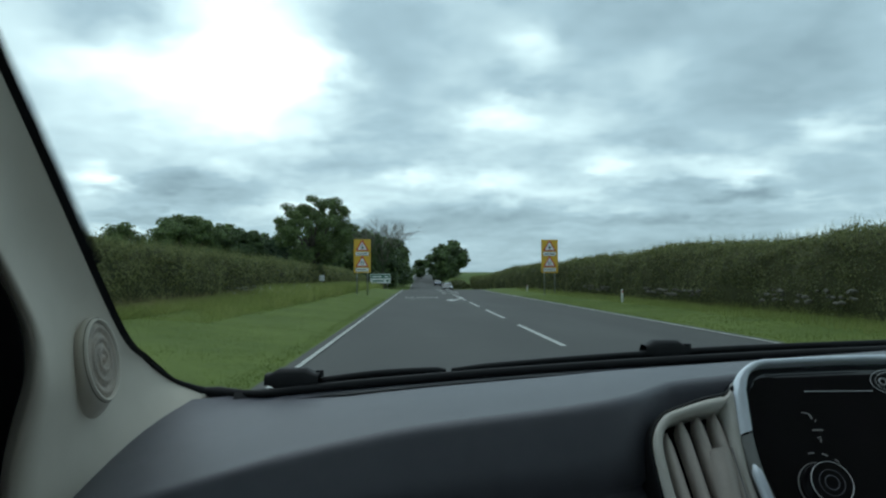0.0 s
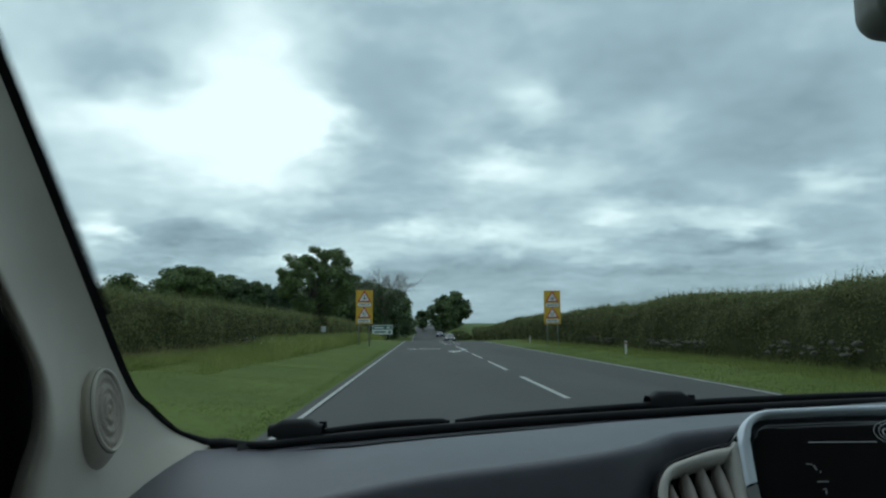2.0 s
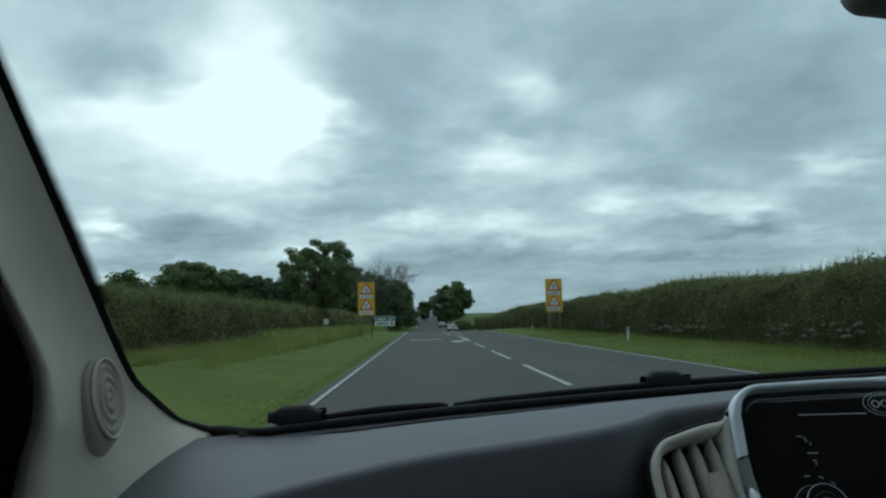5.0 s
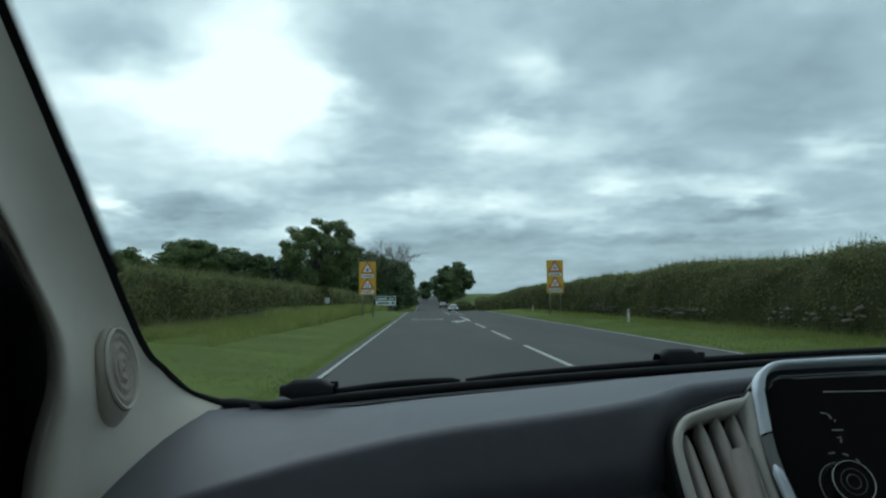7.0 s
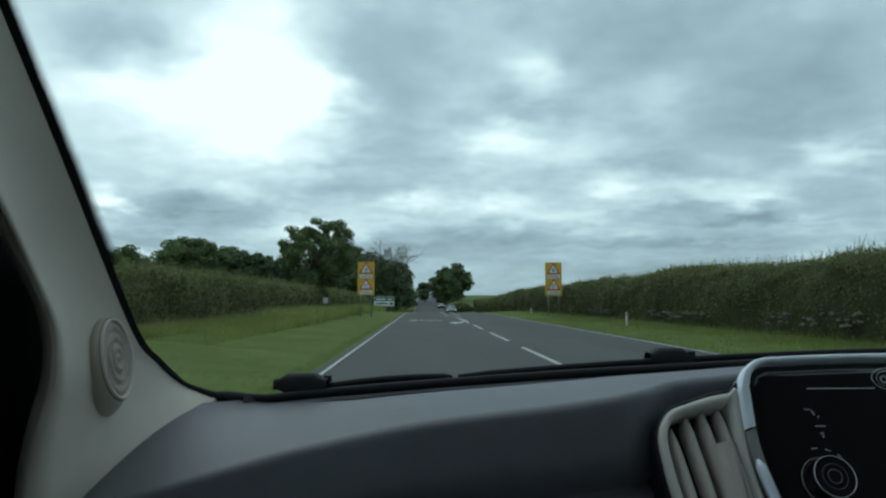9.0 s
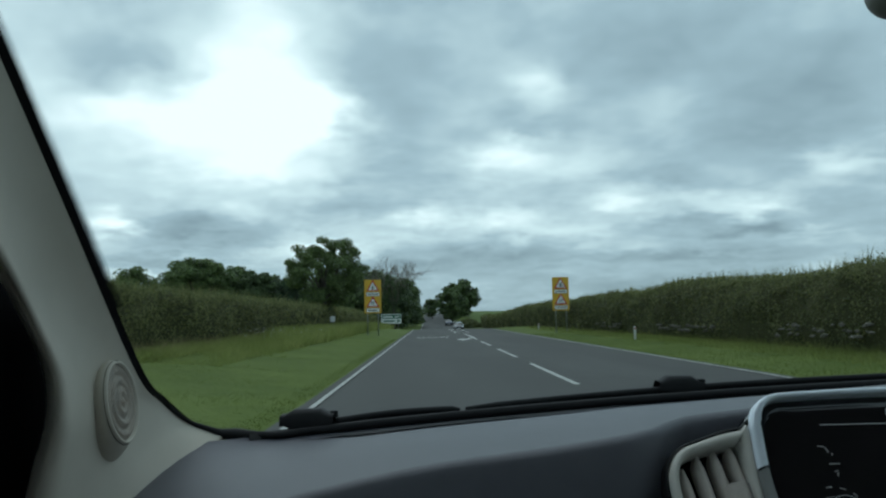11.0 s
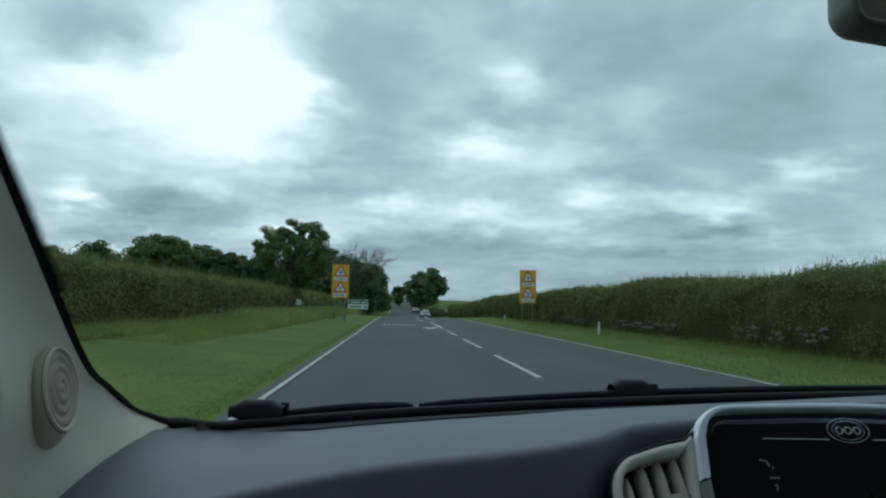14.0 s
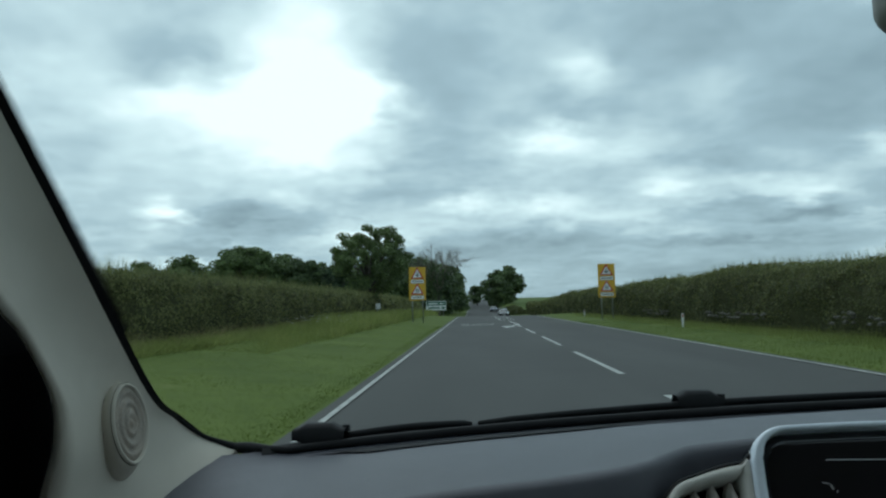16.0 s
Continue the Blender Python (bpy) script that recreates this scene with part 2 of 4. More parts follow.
M_GLOSS = material("piano_black_panel", (0.008, 0.007, 0.009), 0.1, second=(0.006, 0.006, 0.007), scale=20.0, fine=300.0, spec=0.5)
M_RUBBER = material("black_rubber", (0.010, 0.010, 0.011), 0.65, second=(0.007, 0.007, 0.008), scale=20.0, fine=200.0, spec=0.16)
M_DARK = material("black_cabin_lining", (0.005, 0.0045, 0.0055), 0.95, second=(0.004, 0.0035, 0.0045), scale=10.0, fine=200.0, spec=0.1)
# lining and seats kept this pale to bounce light into the cabin
M_LINING = material("grey_headliner", (0.76, 0.73, 0.69), 0.95, second=(0.70, 0.67, 0.63), scale=20.0, fine=400.0, bump=0.2)
M_SEAT = material("beige_seat_fabric", (0.50, 0.46, 0.41), 0.95, second=(0.44, 0.40, 0.36), scale=20.0, fine=300.0, bump=0.3)
M_ICON = material("pale_icon_print", (0.22, 0.215, 0.215), 0.5)
M_GREY = material("mid_grey_plastic", (0.20, 0.205, 0.20), 0.5, second=(0.17, 0.175, 0.17), scale=20.0, fine=500.0, spec=0.4)
M_CHROME = material("chrome_print", (0.60, 0.61, 0.63), 0.35, 0.3)
M_NAVY = material("dark_blue_car_paint", (0.02, 0.03, 0.075), 0.25, 0.3, coat=1.0)
M_GREYCAR = material("dark_grey_car_paint", (0.035, 0.037, 0.042), 0.25, 0.3, coat=1.0)
M_TYRE = material("tyre_rubber", (0.015, 0.015, 0.016), 0.85)
M_RIM = material("alloy_rim", (0.45, 0.46, 0.48), 0.3, 0.9)
M_LAMP = material("headlamp_glass", (0.75, 0.77, 0.8), 0.1)
M_HOUSING = material("grey_mirror_housing", (0.17, 0.172, 0.155), 0.55, second=(0.15, 0.152, 0.136), scale=30.0, fine=600.0, mix=0.6)
M_MIRROR = material("mirror_glass", (0.8, 0.82, 0.82), 0.03, 1.0)

M_GLASS = bpy.data.materials.new("windscreen_glass")
M_GLASS.use_nodes = True
gt = M_GLASS.node_tree
gt.nodes.clear()
g_tr = gt.nodes.new("ShaderNodeBsdfTransparent")
g_tr.inputs[0].default_value = (0.95, 0.985, 0.975, 1)
g_gl = gt.nodes.new("ShaderNodeBsdfGlossy")
g_gl.inputs["Roughness"].default_value = 0.03
g_mx = gt.nodes.new("ShaderNodeMixShader")
g_ou = gt.nodes.new("ShaderNodeOutputMaterial")
g_mx.inputs[0].default_value = 0.018
gt.links.new(g_tr.outputs[0], g_mx.inputs[1])
gt.links.new(g_gl.outputs[0], g_mx.inputs[2])
gt.links.new(g_mx.outputs[0], g_ou.inputs[0])

# ---- building helpers ----


def thing(name, label, category, group="", at=(0, 0, 0), turn=0.0, kind=""):
    ob = new(name)
    ob.matrix_world = pose(*at, 0, 0, turn)
    ob.empty_display_size = 0.1
    return tagged(ob, label, category, group, kind)


def finish(name, me, mat, parent=None, label="", smooth=False):
    for mm in (mat if isinstance(mat, (list, tuple)) else [mat]):
        me.materials.append(mm)
    if smooth:
        me.polygons.foreach_set("use_smooth", [True] * len(me.polygons))
    ob = new(name, me)
    if parent:
        ob.parent = parent
    if label:
        ob["label"] = label
    return ob


def part(name, bm, mat, parent=None, label="", smooth=False, bevel=0.0, segments=2):
    """Links a bmesh as one mesh object under a thing or under a part, its corners rounded by bevel."""
    if bevel:
        bmesh.ops.bevel(bm, geom=list(bm.edges), offset=bevel, segments=segments, affect="EDGES", clamp_overlap=True)
    bmesh.ops.recalc_face_normals(bm, faces=list(bm.faces))
    me = bpy.data.meshes.new(name)
    bm.to_mesh(me)
    bm.free()
    return finish(name, me, mat, parent, label, smooth)


def box(x0, x1, y0, y1, z0, z1, m=None, bm=None):
    bm = bm or bmesh.new()
    mm = Matrix.Translation(((x0 + x1) / 2, (y0 + y1) / 2, (z0 + z1) / 2)) @ Matrix.Diagonal((x1 - x0, y1 - y0, z1 - z0, 1))
    bmesh.ops.create_cube(bm, size=1, matrix=(m @ mm) if m else mm)
    return bm


def disc(r0, r1, depth, m=None, seg=24, bm=None):
    bm = bm or bmesh.new()
    bmesh.ops.create_cone(bm, cap_ends=True, segments=seg, radius1=r0, radius2=r1, depth=depth, matrix=m or Matrix())
    return bm


def grid(rows, closed=False, bm=None):
    """A sheet from rows of points; closed joins the last point of each row to its first."""
    bm = bm or bmesh.new()
    vs = [[bm.verts.new(p) for p in r] for r in rows]
    for a, b in zip(vs, vs[1:]):
        n = len(a)
        for i in range(n if closed else n - 1):
            j = (i + 1) % n
            bm.faces.new((a[i], a[j], b[j], b[i]))
    return bm


def tube(pts, radii, seg=8, bm=None, caps=True):
    bm = bm or bmesh.new()
    pts = [Vector(p) for p in pts]
    if not isinstance(radii, (list, tuple)):
        radii = [radii] * len(pts)
    rings = []
    for i, (p, r) in enumerate(zip(pts, radii)):
        d = (pts[min(i + 1, len(pts) - 1)] - pts[max(i - 1, 0)]).normalized()
        side = d.cross(Vector((0.13, 0.21, 0.97)))
        side = side.normalized() if side.length > 0.05 else d.cross(Vector((1, 0, 0))).normalized()
        up = side.cross(d)
        rings.append([bm.verts.new(p + (side * math.cos(a) + up * math.sin(a)) * r) for a in [2 * math.pi * k / seg for k in range(seg)]])
    for a, b in zip(rings, rings[1:]):
        for k in range(seg):
            bm.faces.new((a[k], a[(k + 1) % seg], b[(k + 1) % seg], b[k]))
    if caps:
        bm.faces.new(rings[0][::-1])
        bm.faces.new(rings[-1])
    return bm


def smooth_line(pts, n):
    """n points along a smooth curve through the given ones."""
    pts = [Vector(p) for p in pts]
    out = []
    for k in range(n):
        s = k / (n - 1) * (len(pts) - 1)
        i = min(int(s), len(pts) - 2)
        f = s - i
        p0, p1, p2, p3 = pts[max(i - 1, 0)], pts[i], pts[i + 1], pts[min(i + 2, len(pts) - 1)]
        out.append(0.5 * ((2 * p1) + (p2 - p0) * f + (2 * p0 - 5 * p1 + 4 * p2 - p3) * f * f + (3 * p1 - p0 - 3 * p2 + p3) * f ** 3))
    return out


def quads(name, centres, ways, sizes, mat, parent=None, label="", aspect=0.6, spread=1.0, rng=None, second=None, share=0.0):
    """Many small leaves in one mesh: centres, rough outward ways and sizes as arrays."""
    rng = rng or np.random.default_rng(1)
    n = len(centres)
    nrm = ways + rng.normal(0, spread, (n, 3))
    nrm /= np.linalg.norm(nrm, axis=1, keepdims=True) + 1e-9
    ref = rng.normal(0, 1, (n, 3))
    u = np.cross(nrm, ref)
    u /= np.linalg.norm(u, axis=1, keepdims=True) + 1e-9
    v = np.cross(nrm, u)
    s = sizes[:, None]
    fold = nrm * s * 0.18
    verts = np.stack([centres - u * s, centres - v * s * aspect + fold, centres + u * s, centres + v * s * aspect + fold], 1).reshape(-1, 3)
    me = bpy.data.meshes.new(name)
    me.from_pydata(verts.tolist(), [], np.arange(4 * n).reshape(n, 4).tolist())
    ob = finish(name, me, [mat] + ([second] if second else []), parent, label)
    if second:
        me.polygons.foreach_set("material_index", (rng.random(n) < share).astype(np.int32))
    return tagged(ob, kind="stuff")


def blades(name, xy, zs, heights, width, mat, label, lean=0.35, rng=None, parent=None):
    """Upright grass blades as thin three-sided slips."""
    rng = rng or np.random.default_rng(2)
    n = len(xy)
    a = rng.uniform(0, 2 * np.pi, n)
    side = np.stack([np.cos(a), np.sin(a), 0 * a], 1) * (width * heights)[:, None]
    base = np.concatenate([xy, zs[:, None]], 1)
    tip = base + np.stack([rng.normal(0, lean, n) * heights, rng.normal(0, lean, n) * heights, heights], 1)
    verts = np.stack([base - side, base + side, tip], 1).reshape(-1, 3)
    me = bpy.data.meshes.new(name)
    me.from_pydata(verts.tolist(), [], np.arange(3 * n).reshape(n, 3).tolist())
    return tagged(finish(name, me, mat, parent), label, "" if parent else "grass", kind="stuff")


ROAD_L, ROAD_R, MID = -1.86, 7.12, 2.72


def hill(y):
    """Height of the road along its length: level, a dip, then a long rise."""
    def ease(a, b):
        f = min(max((y - a) / (b - a), 0), 1)
        return f * f * (3 - 2 * f)
    return -1.1 * ease(75, 132) + 4.4 * ease(135, 330) + 5.0 * ease(330, 900)


def land(x, y):
    """Height of the ground: verges a little proud, the left one rising to its hedge."""
    off = max(ROAD_L - x, x - ROAD_R, 0)
    f = min(off / 6, 1)
    return hill(y) + (0.34 if x < 0 else 0.22) * f * f * (3 - 2 * f) + 0.02 * min(off, 1) + 0.05 * min(off, 1) * noise.noise((x * 0.3, y * 0.3, 0)) - 0.03 * (off == 0)


ys_far = [-400, -120, -60, -30, -15] + [k * 1.5 for k in range(-6, 60)] + [92 + k * 6 for k in range(40)] + [340 + k * 25 for k in range(20)] + [900, 1200, 1800, 3000, 4600]
xs_near = [ROAD_L - k * 0.5 for k in range(1, 24)]
xs_all = sorted([-4500, -1800, -700, -300, -150, -90, -60, -42, -32, -26, -22, -18] + xs_near + [ROAD_L, -1.0, 1, 3, 5, 6.0, ROAD_R] + [ROAD_R + k * 0.5 for k in range(1, 16)] + [17, 20, 25, 32, 42, 60, 90, 150, 300, 700, 1800, 4500])
ground = part("ground", grid([[(x, y, land(x, y)) for x in xs_all] for y in ys_far]), M_GRASS, smooth=True)
tagged(ground, "green grass verges and fields beside a country road", "ground", kind="structure")
fld = part("field", grid([[(x, y, land(x, y) + 0.05) for x in (13, 17, 25, 42, 90, 200, 500, 1500, 4000)] for y in ys_far if y > -40]), M_FIELD, smooth=True)
tagged(fld, "flat green crop field behind the hedge", "field", kind="structure")

# ---- road ----
ys_road = [y for y in ys_far if -130 < y < 800]
road = part("road", grid([[(x, y, hill(y) + 0.012 - 0.012 * abs(x - MID) / 4) for x in (ROAD_L, -1, 0.5, MID, 4, 5.5, ROAD_R)] for y in ys_road]), M_ASPHALT, smooth=True)
tagged(road, "grey asphalt two-lane country road with white markings", "road", kind="structure")


def marking(name, x0, x1, y0, y1, skew=0.0, steps=None):
    n = steps or max(2, int((y1 - y0) / 3) + 1)
    rows = []
    for k in range(n):
        y = y0 + (y1 - y0) * k / (n - 1)
        d = skew * k / (n - 1)
        z = hill(y) + 0.016
        rows.append([(x0 + d, y, z), (x1 + d, y, z)])
    return part(name, grid(rows), M_PAINT, road)


def edge_line(name, x0, x1):
    rows = [[(x0, y, hill(y) + 0.017), (x1, y, hill(y) + 0.017)] for y in ys_road]
    return part(name, grid(rows), M_PAINT, road, "worn white edge line")


edge_line("edge_line", -1.68, -1.60)
edge_line("edge_line", 6.80, 6.90)
for k in range(-2, 6):
    marking("centre_dash", MID - 0.06, MID + 0.06, 13.0 + 9 * k - 9, 13.0 + 9 * k - 3)
# deflection arrow
bm = bmesh.new()
for pts in ([(2.1, 50), (2.32, 50), (2.45, 44.5), (2.2, 44.5)], [(2.2, 44.5), (2.45, 44.5), (1.75, 41), (1.5, 41)], [(1.5, 42.4), (2.0, 41.2), (1.35, 38.5), (1.1, 41.0)]):
    bm.faces.new([bm.verts.new((x + 0.5, y, 0.02)) for x, y in pts])
part("arrow_marking", bm, M_PAINT, road, "white deflection arrow painted on the asphalt")
# hatched strip further on
for k in range(6):
    y = 58 + 9 * k
    marking("hatch_border", 2.15, 2.27, y, y + 6)
    marking("hatch_border", 3.25, 3.37, y, y + 6)
for k in range(18):
    y = 58 + 3 * k
    marking("hatch_bar", 2.27, 2.42, y, y + 1.6, skew=0.83, steps=3)
# lettering on the lane
cu = bpy.data.curves.new("slow_text", "FONT")
cu.body, cu.align_x, cu.size = "SLOW", "CENTER", 1.0
tmp = bpy.data.objects.new("slow_text", cu)
me = bpy.data.meshes.new_from_object(tmp)
bpy.data.objects.remove(tmp)
slow = finish("lettering", me, M_PAINT, road, "worn white SLOW lettering on the lane")
slow.matrix_world = Matrix.Translation((0.3, 44.5, 0.022)) @ Matrix.Diagonal((0.78, 4.2, 1, 1))

# ---- hedges ----


def hedge(name, label, x, width, height, y0, y1, seed, olive, leafage):
    rng = np.random.default_rng(seed)
    h = thing(name, label, "hedge", at=(0, 0, 0))

    def top(y):
        return height * (1 + 0.17 * noise.noise((y * 0.11, seed, 0)) + 0.08 * noise.noise((y * 0.5, seed, 3)))

    def shape(y, a):
        bulge = 1 + 0.20 * noise.noise((y * 0.35, a * 1.6, seed)) + 0.13 * noise.noise((y * 1.1, a * 3.5, seed + 9))
        hh = top(y) * 0.93
        c = math.cos(a)
        fz = 0.03 + 0.97 * max(math.sin(a), 0) ** 0.8
        px = math.copysign(abs(c) ** 0.55, c) * (0.74 + 0.34 * fz) * width * 0.5 * bulge
        pz = hh * fz
        return (x + px, y, land(x + px, y) - 0.05 + pz)

    n = int((y1 - y0) / 0.8)
    angs = [math.pi * k / 10 for k in range(11)]
    rows = [[shape(y0 + (y1 - y0) * i / n, a) for a in angs] for i in range(n + 1)]
    # closed sheet behind the leaves, its dark colour painting the inner shade
    part("shaded_core", grid(rows), M_CORE, h, smooth=True)
    cen, way, siz = [], [], []
    y = y0
    while y < y1:
        dist = max(y, 6.0)
        size = 0.026 + 0.0014 * max(dist - 10, 0)
        step = 0.5
        count = int(step * (width + 2 * height) * 0.62 / (size * size * 1.5) * 0.95)
        for _ in range(count):
            a = math.pi * rng.random()
            yy = y + step * rng.random()
            p = Vector(shape(yy, a))
            o = Vector((math.cos(a), 0, math.sin(a)))
            p += o * float(rng.normal(0.02, 0.07))
            cen.append(p)
            way.append(o)
            siz.append(size * float(rng.uniform(0.6, 1.4)))
        y += step
    cen, way, siz = np.array(cen), np.array(way), np.array(siz)
    # upward-facing leaves take the lighter olive: skylight on the top is painted in
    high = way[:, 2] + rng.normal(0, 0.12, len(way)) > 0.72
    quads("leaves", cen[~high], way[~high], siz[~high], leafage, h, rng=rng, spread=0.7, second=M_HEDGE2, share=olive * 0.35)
    quads("lit_top_leaves", cen[high], way[high], siz[high], M_HEDGE2, h, "olive leaves along the top, light from above put into their colour", rng=rng, spread=0.7, second=M_HEDGE, share=1 - olive)
    # shoots and seed stems standing out of the top
    m = int((y1 - y0) * 130)
    yy = rng.uniform(y0, y1, m) ** 1.0
    aa = rng.uniform(0.8, 2.3, m)
    base = np.array([shape(float(b), float(a)) for b, a in zip(yy, aa)])
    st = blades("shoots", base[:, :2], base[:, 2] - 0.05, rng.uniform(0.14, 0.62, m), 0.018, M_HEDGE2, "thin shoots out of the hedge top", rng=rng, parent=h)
    return h


hedge("hedge", "dense uneven green roadside hedge with olive shoots", 12.4, 3.2, 2.54, 3, 150, 11, 0.45, M_HEDGE)
hedge("hedge", "trimmed green hedge behind the lawn verge", -9.1, 2.4, 2.12, 9, 112, 12, 0.40, M_HEDGE3)

# ---- verge grass ----
rng = np.random.default_rng(5)


def verge(name, label, x0, x1, y0, y1, count, h0, h1, mat, width=0.02, lean=0.35, grow=0.0):
    """Blades over a strip, thicker towards the road's near end; over the first grow metres they rise from short to full height."""
    xs, yy = rng.uniform(x0, x1, count), y0 + (y1 - y0) * rng.random(count) ** 1.7
    zz = np.array([land(float(a), float(b)) for a, b in zip(xs, yy)]) - 0.01
    tall = rng.uniform(h0, h1, count)
    if grow:
        wave = yy - y0 - 1.6 * (x1 - xs) + 2.0 * np.sin(xs * 2.3 + yy * 0.7)
        tall = tall * (0.12 + 0.88 * np.clip(wave / grow, 0, 1))
    return blades(name, np.stack([xs, yy], 1), zz, tall, width, mat, label, lean, rng)


verge("verge_grass", "short mown green grass along the road edge", -8.2, -1.92, 6, 45, 120000, 0.01, 0.032, M_BLADE, 0.2, 0.7)
verge("verge_grass", "short green grass between road and hedge", 7.2, 11.2, 5, 50, 50000, 0.015, 0.06, M_BLADE, 0.12)
verge("long_grass", "longer pale green grass at the foot of the hedge", -8.6, -6.7, 9, 90, 34000, 0.10, 0.36, M_LONG, 0.05, 1.0)
verge("seeding_grass", "tan seeding grass stems before the hedge", -8.7, -7.3, 9, 90, 12000, 0.25, 0.55, M_DRY, 0.014, 0.7)
verge("long_grass", "tall pale green grass bank with seed heads before the hedge", -8.4, -4.9, 17, 100, 42000, 0.28, 0.78, M_LONG, 0.03, 0.45, 16)
verge("long_grass", "longer green grass at the foot of the hedge", 9.4, 11.2, 6, 70, 16000, 0.10, 0.32, M_LONG, 0.02)
n_f = 420
fx, fy = rng.uniform(-8.0, -5.4, n_f), rng.uniform(26, 78, n_f)
fz = np.array([land(float(a), float(b)) for a, b in zip(fx, fy)]) + rng.uniform(0.34, 0.6, n_f)
tagged(quads("flower_heads", np.stack([fx, fy, fz], 1), np.tile([0, 0, 1.0], (n_f, 1)), rng.uniform(0.03, 0.06, n_f), M_UMBEL, aspect=1.0, spread=0.2, rng=rng),
       "flat white wild flower heads among long grass", "flowers")

# ---- trees ----


def branch_tube(bm, start, end, r0, r1, rng, sag=0.12, seg=6):
    s, e = Vector(start), Vector(end)
    L = (e - s).length
    mid1 = s.lerp(e, 0.35) + Vector(rng.normal(0, sag * L * 0.4, 3)) + Vector((0, 0, sag * L * 0.5))
    mid2 = s.lerp(e, 0.7) + Vector(rng.normal(0, sag * L * 0.4, 3)) + Vector((0, 0, sag * L * 0.3))
    tube(smooth_line([s, mid1, mid2, e], 6), [r0 + (r1 - r0) * k / 5 for k in range(6)], seg, bm)


def tree(name, label, x, y, height, width, base, seed, mat, mat2, share=0.3, clumps=70, per=90, leaf=0.2, shape="round", group="", tight=1.0):
    """A tapered trunk, limbs out to the clumps, and a crown of leaf clumps with gaps."""
    rng = np.random.default_rng(seed)
    t = thing(name, label, "tree", group, at=(x, y, land(x, y)))
    r = height * 0.022 + 0.08
    trunk_top = base + (height - base) * 0.45
    lean = rng.normal(0, 0.25, 2)
    tp = [(0, 0, -0.15), (lean[0] * 0.2, lean[1] * 0.2, base * 0.5), (lean[0] * 0.6, lean[1] * 0.6, base), (lean[0], lean[1], trunk_top)]
    part("trunk", tube(smooth_line(tp, 9), [r * 1.5, r * 1.1, r, r * 0.95, r * 0.9, r * 0.8, r * 0.65, r * 0.5, r * 0.35], 10), M_BARK, t, smooth=True)
    cz, hh, ww = (base + height) / 2, (height - base) / 2, width / 2
    cl = []
    while len(cl) < clumps:
        v = rng.normal(0, 1, 3)
        v /= np.linalg.norm(v)
        rad = rng.uniform(0.35, 1.0) ** 0.45
        p = v * rad * np.array([ww, ww, hh])
        f = (p[2] + hh) / (2 * hh)
        if shape == "dome":
            p[2] = -hh * 0.9 + abs(p[2]) * 1.75
        elif shape == "pine":
            k = 1.15 - 0.85 * f
            p[0] *= k
            p[1] *= k
            p[2] = math.floor(p[2] / (hh * 0.28)) * hh * 0.28 + rng.normal(0, 0.12)
        elif f < 0.3:
            p[:2] *= 0.75
        p *= 1 + 0.18 * noise.noise(Vector((v[0] * 2.2, v[1] * 2.2, v[2] * 2.2 + seed)))
        cl.append(p + np.array([lean[0], lean[1], cz]))
    bm = bmesh.new()
    for p in cl[:: max(1, len(cl) // 22)]:
        zs = min(max(base * 0.7 + (p[2] - base) * 0.35, base * 0.6), trunk_top)
        f = min(zs / trunk_top, 1)
        branch_tube(bm, (lean[0] * f, lean[1] * f, zs), p, r * 0.42, r * 0.08, rng)
    part("limbs", bm, M_BARK, t, smooth=True)
    cen, way = [], []
    cr = (ww * ww * hh) ** (1 / 3) * 1.55 / clumps ** (1 / 3) * tight
    for p in cl:
        q = rng.normal(0, 1, (per, 3))
        q /= np.linalg.norm(q, axis=1, keepdims=True)
        q *= (rng.random((per, 1)) ** 0.4) * cr * rng.uniform(0.6, 1.15)
        q[:, 2] *= 0.62
        cen.append(p + q)
        way.append(q / (cr + 1e-6) + np.array([0, 0, 0.5]))
    cen, way = np.concatenate(cen), np.concatenate(way)
    quads("crown", cen, way, leaf * rng.uniform(0.6, 1.4, len(cen)), mat, t, rng=rng, spread=0.45, aspect=0.75, second=mat2, share=share)
    return t


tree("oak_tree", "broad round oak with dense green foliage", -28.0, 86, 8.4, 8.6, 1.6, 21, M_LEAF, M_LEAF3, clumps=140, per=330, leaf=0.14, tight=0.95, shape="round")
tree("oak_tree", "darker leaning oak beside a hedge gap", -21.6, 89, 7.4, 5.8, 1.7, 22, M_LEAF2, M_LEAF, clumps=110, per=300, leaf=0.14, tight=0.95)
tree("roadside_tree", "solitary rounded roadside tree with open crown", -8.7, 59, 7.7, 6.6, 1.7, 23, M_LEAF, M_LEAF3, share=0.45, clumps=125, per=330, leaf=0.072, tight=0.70)


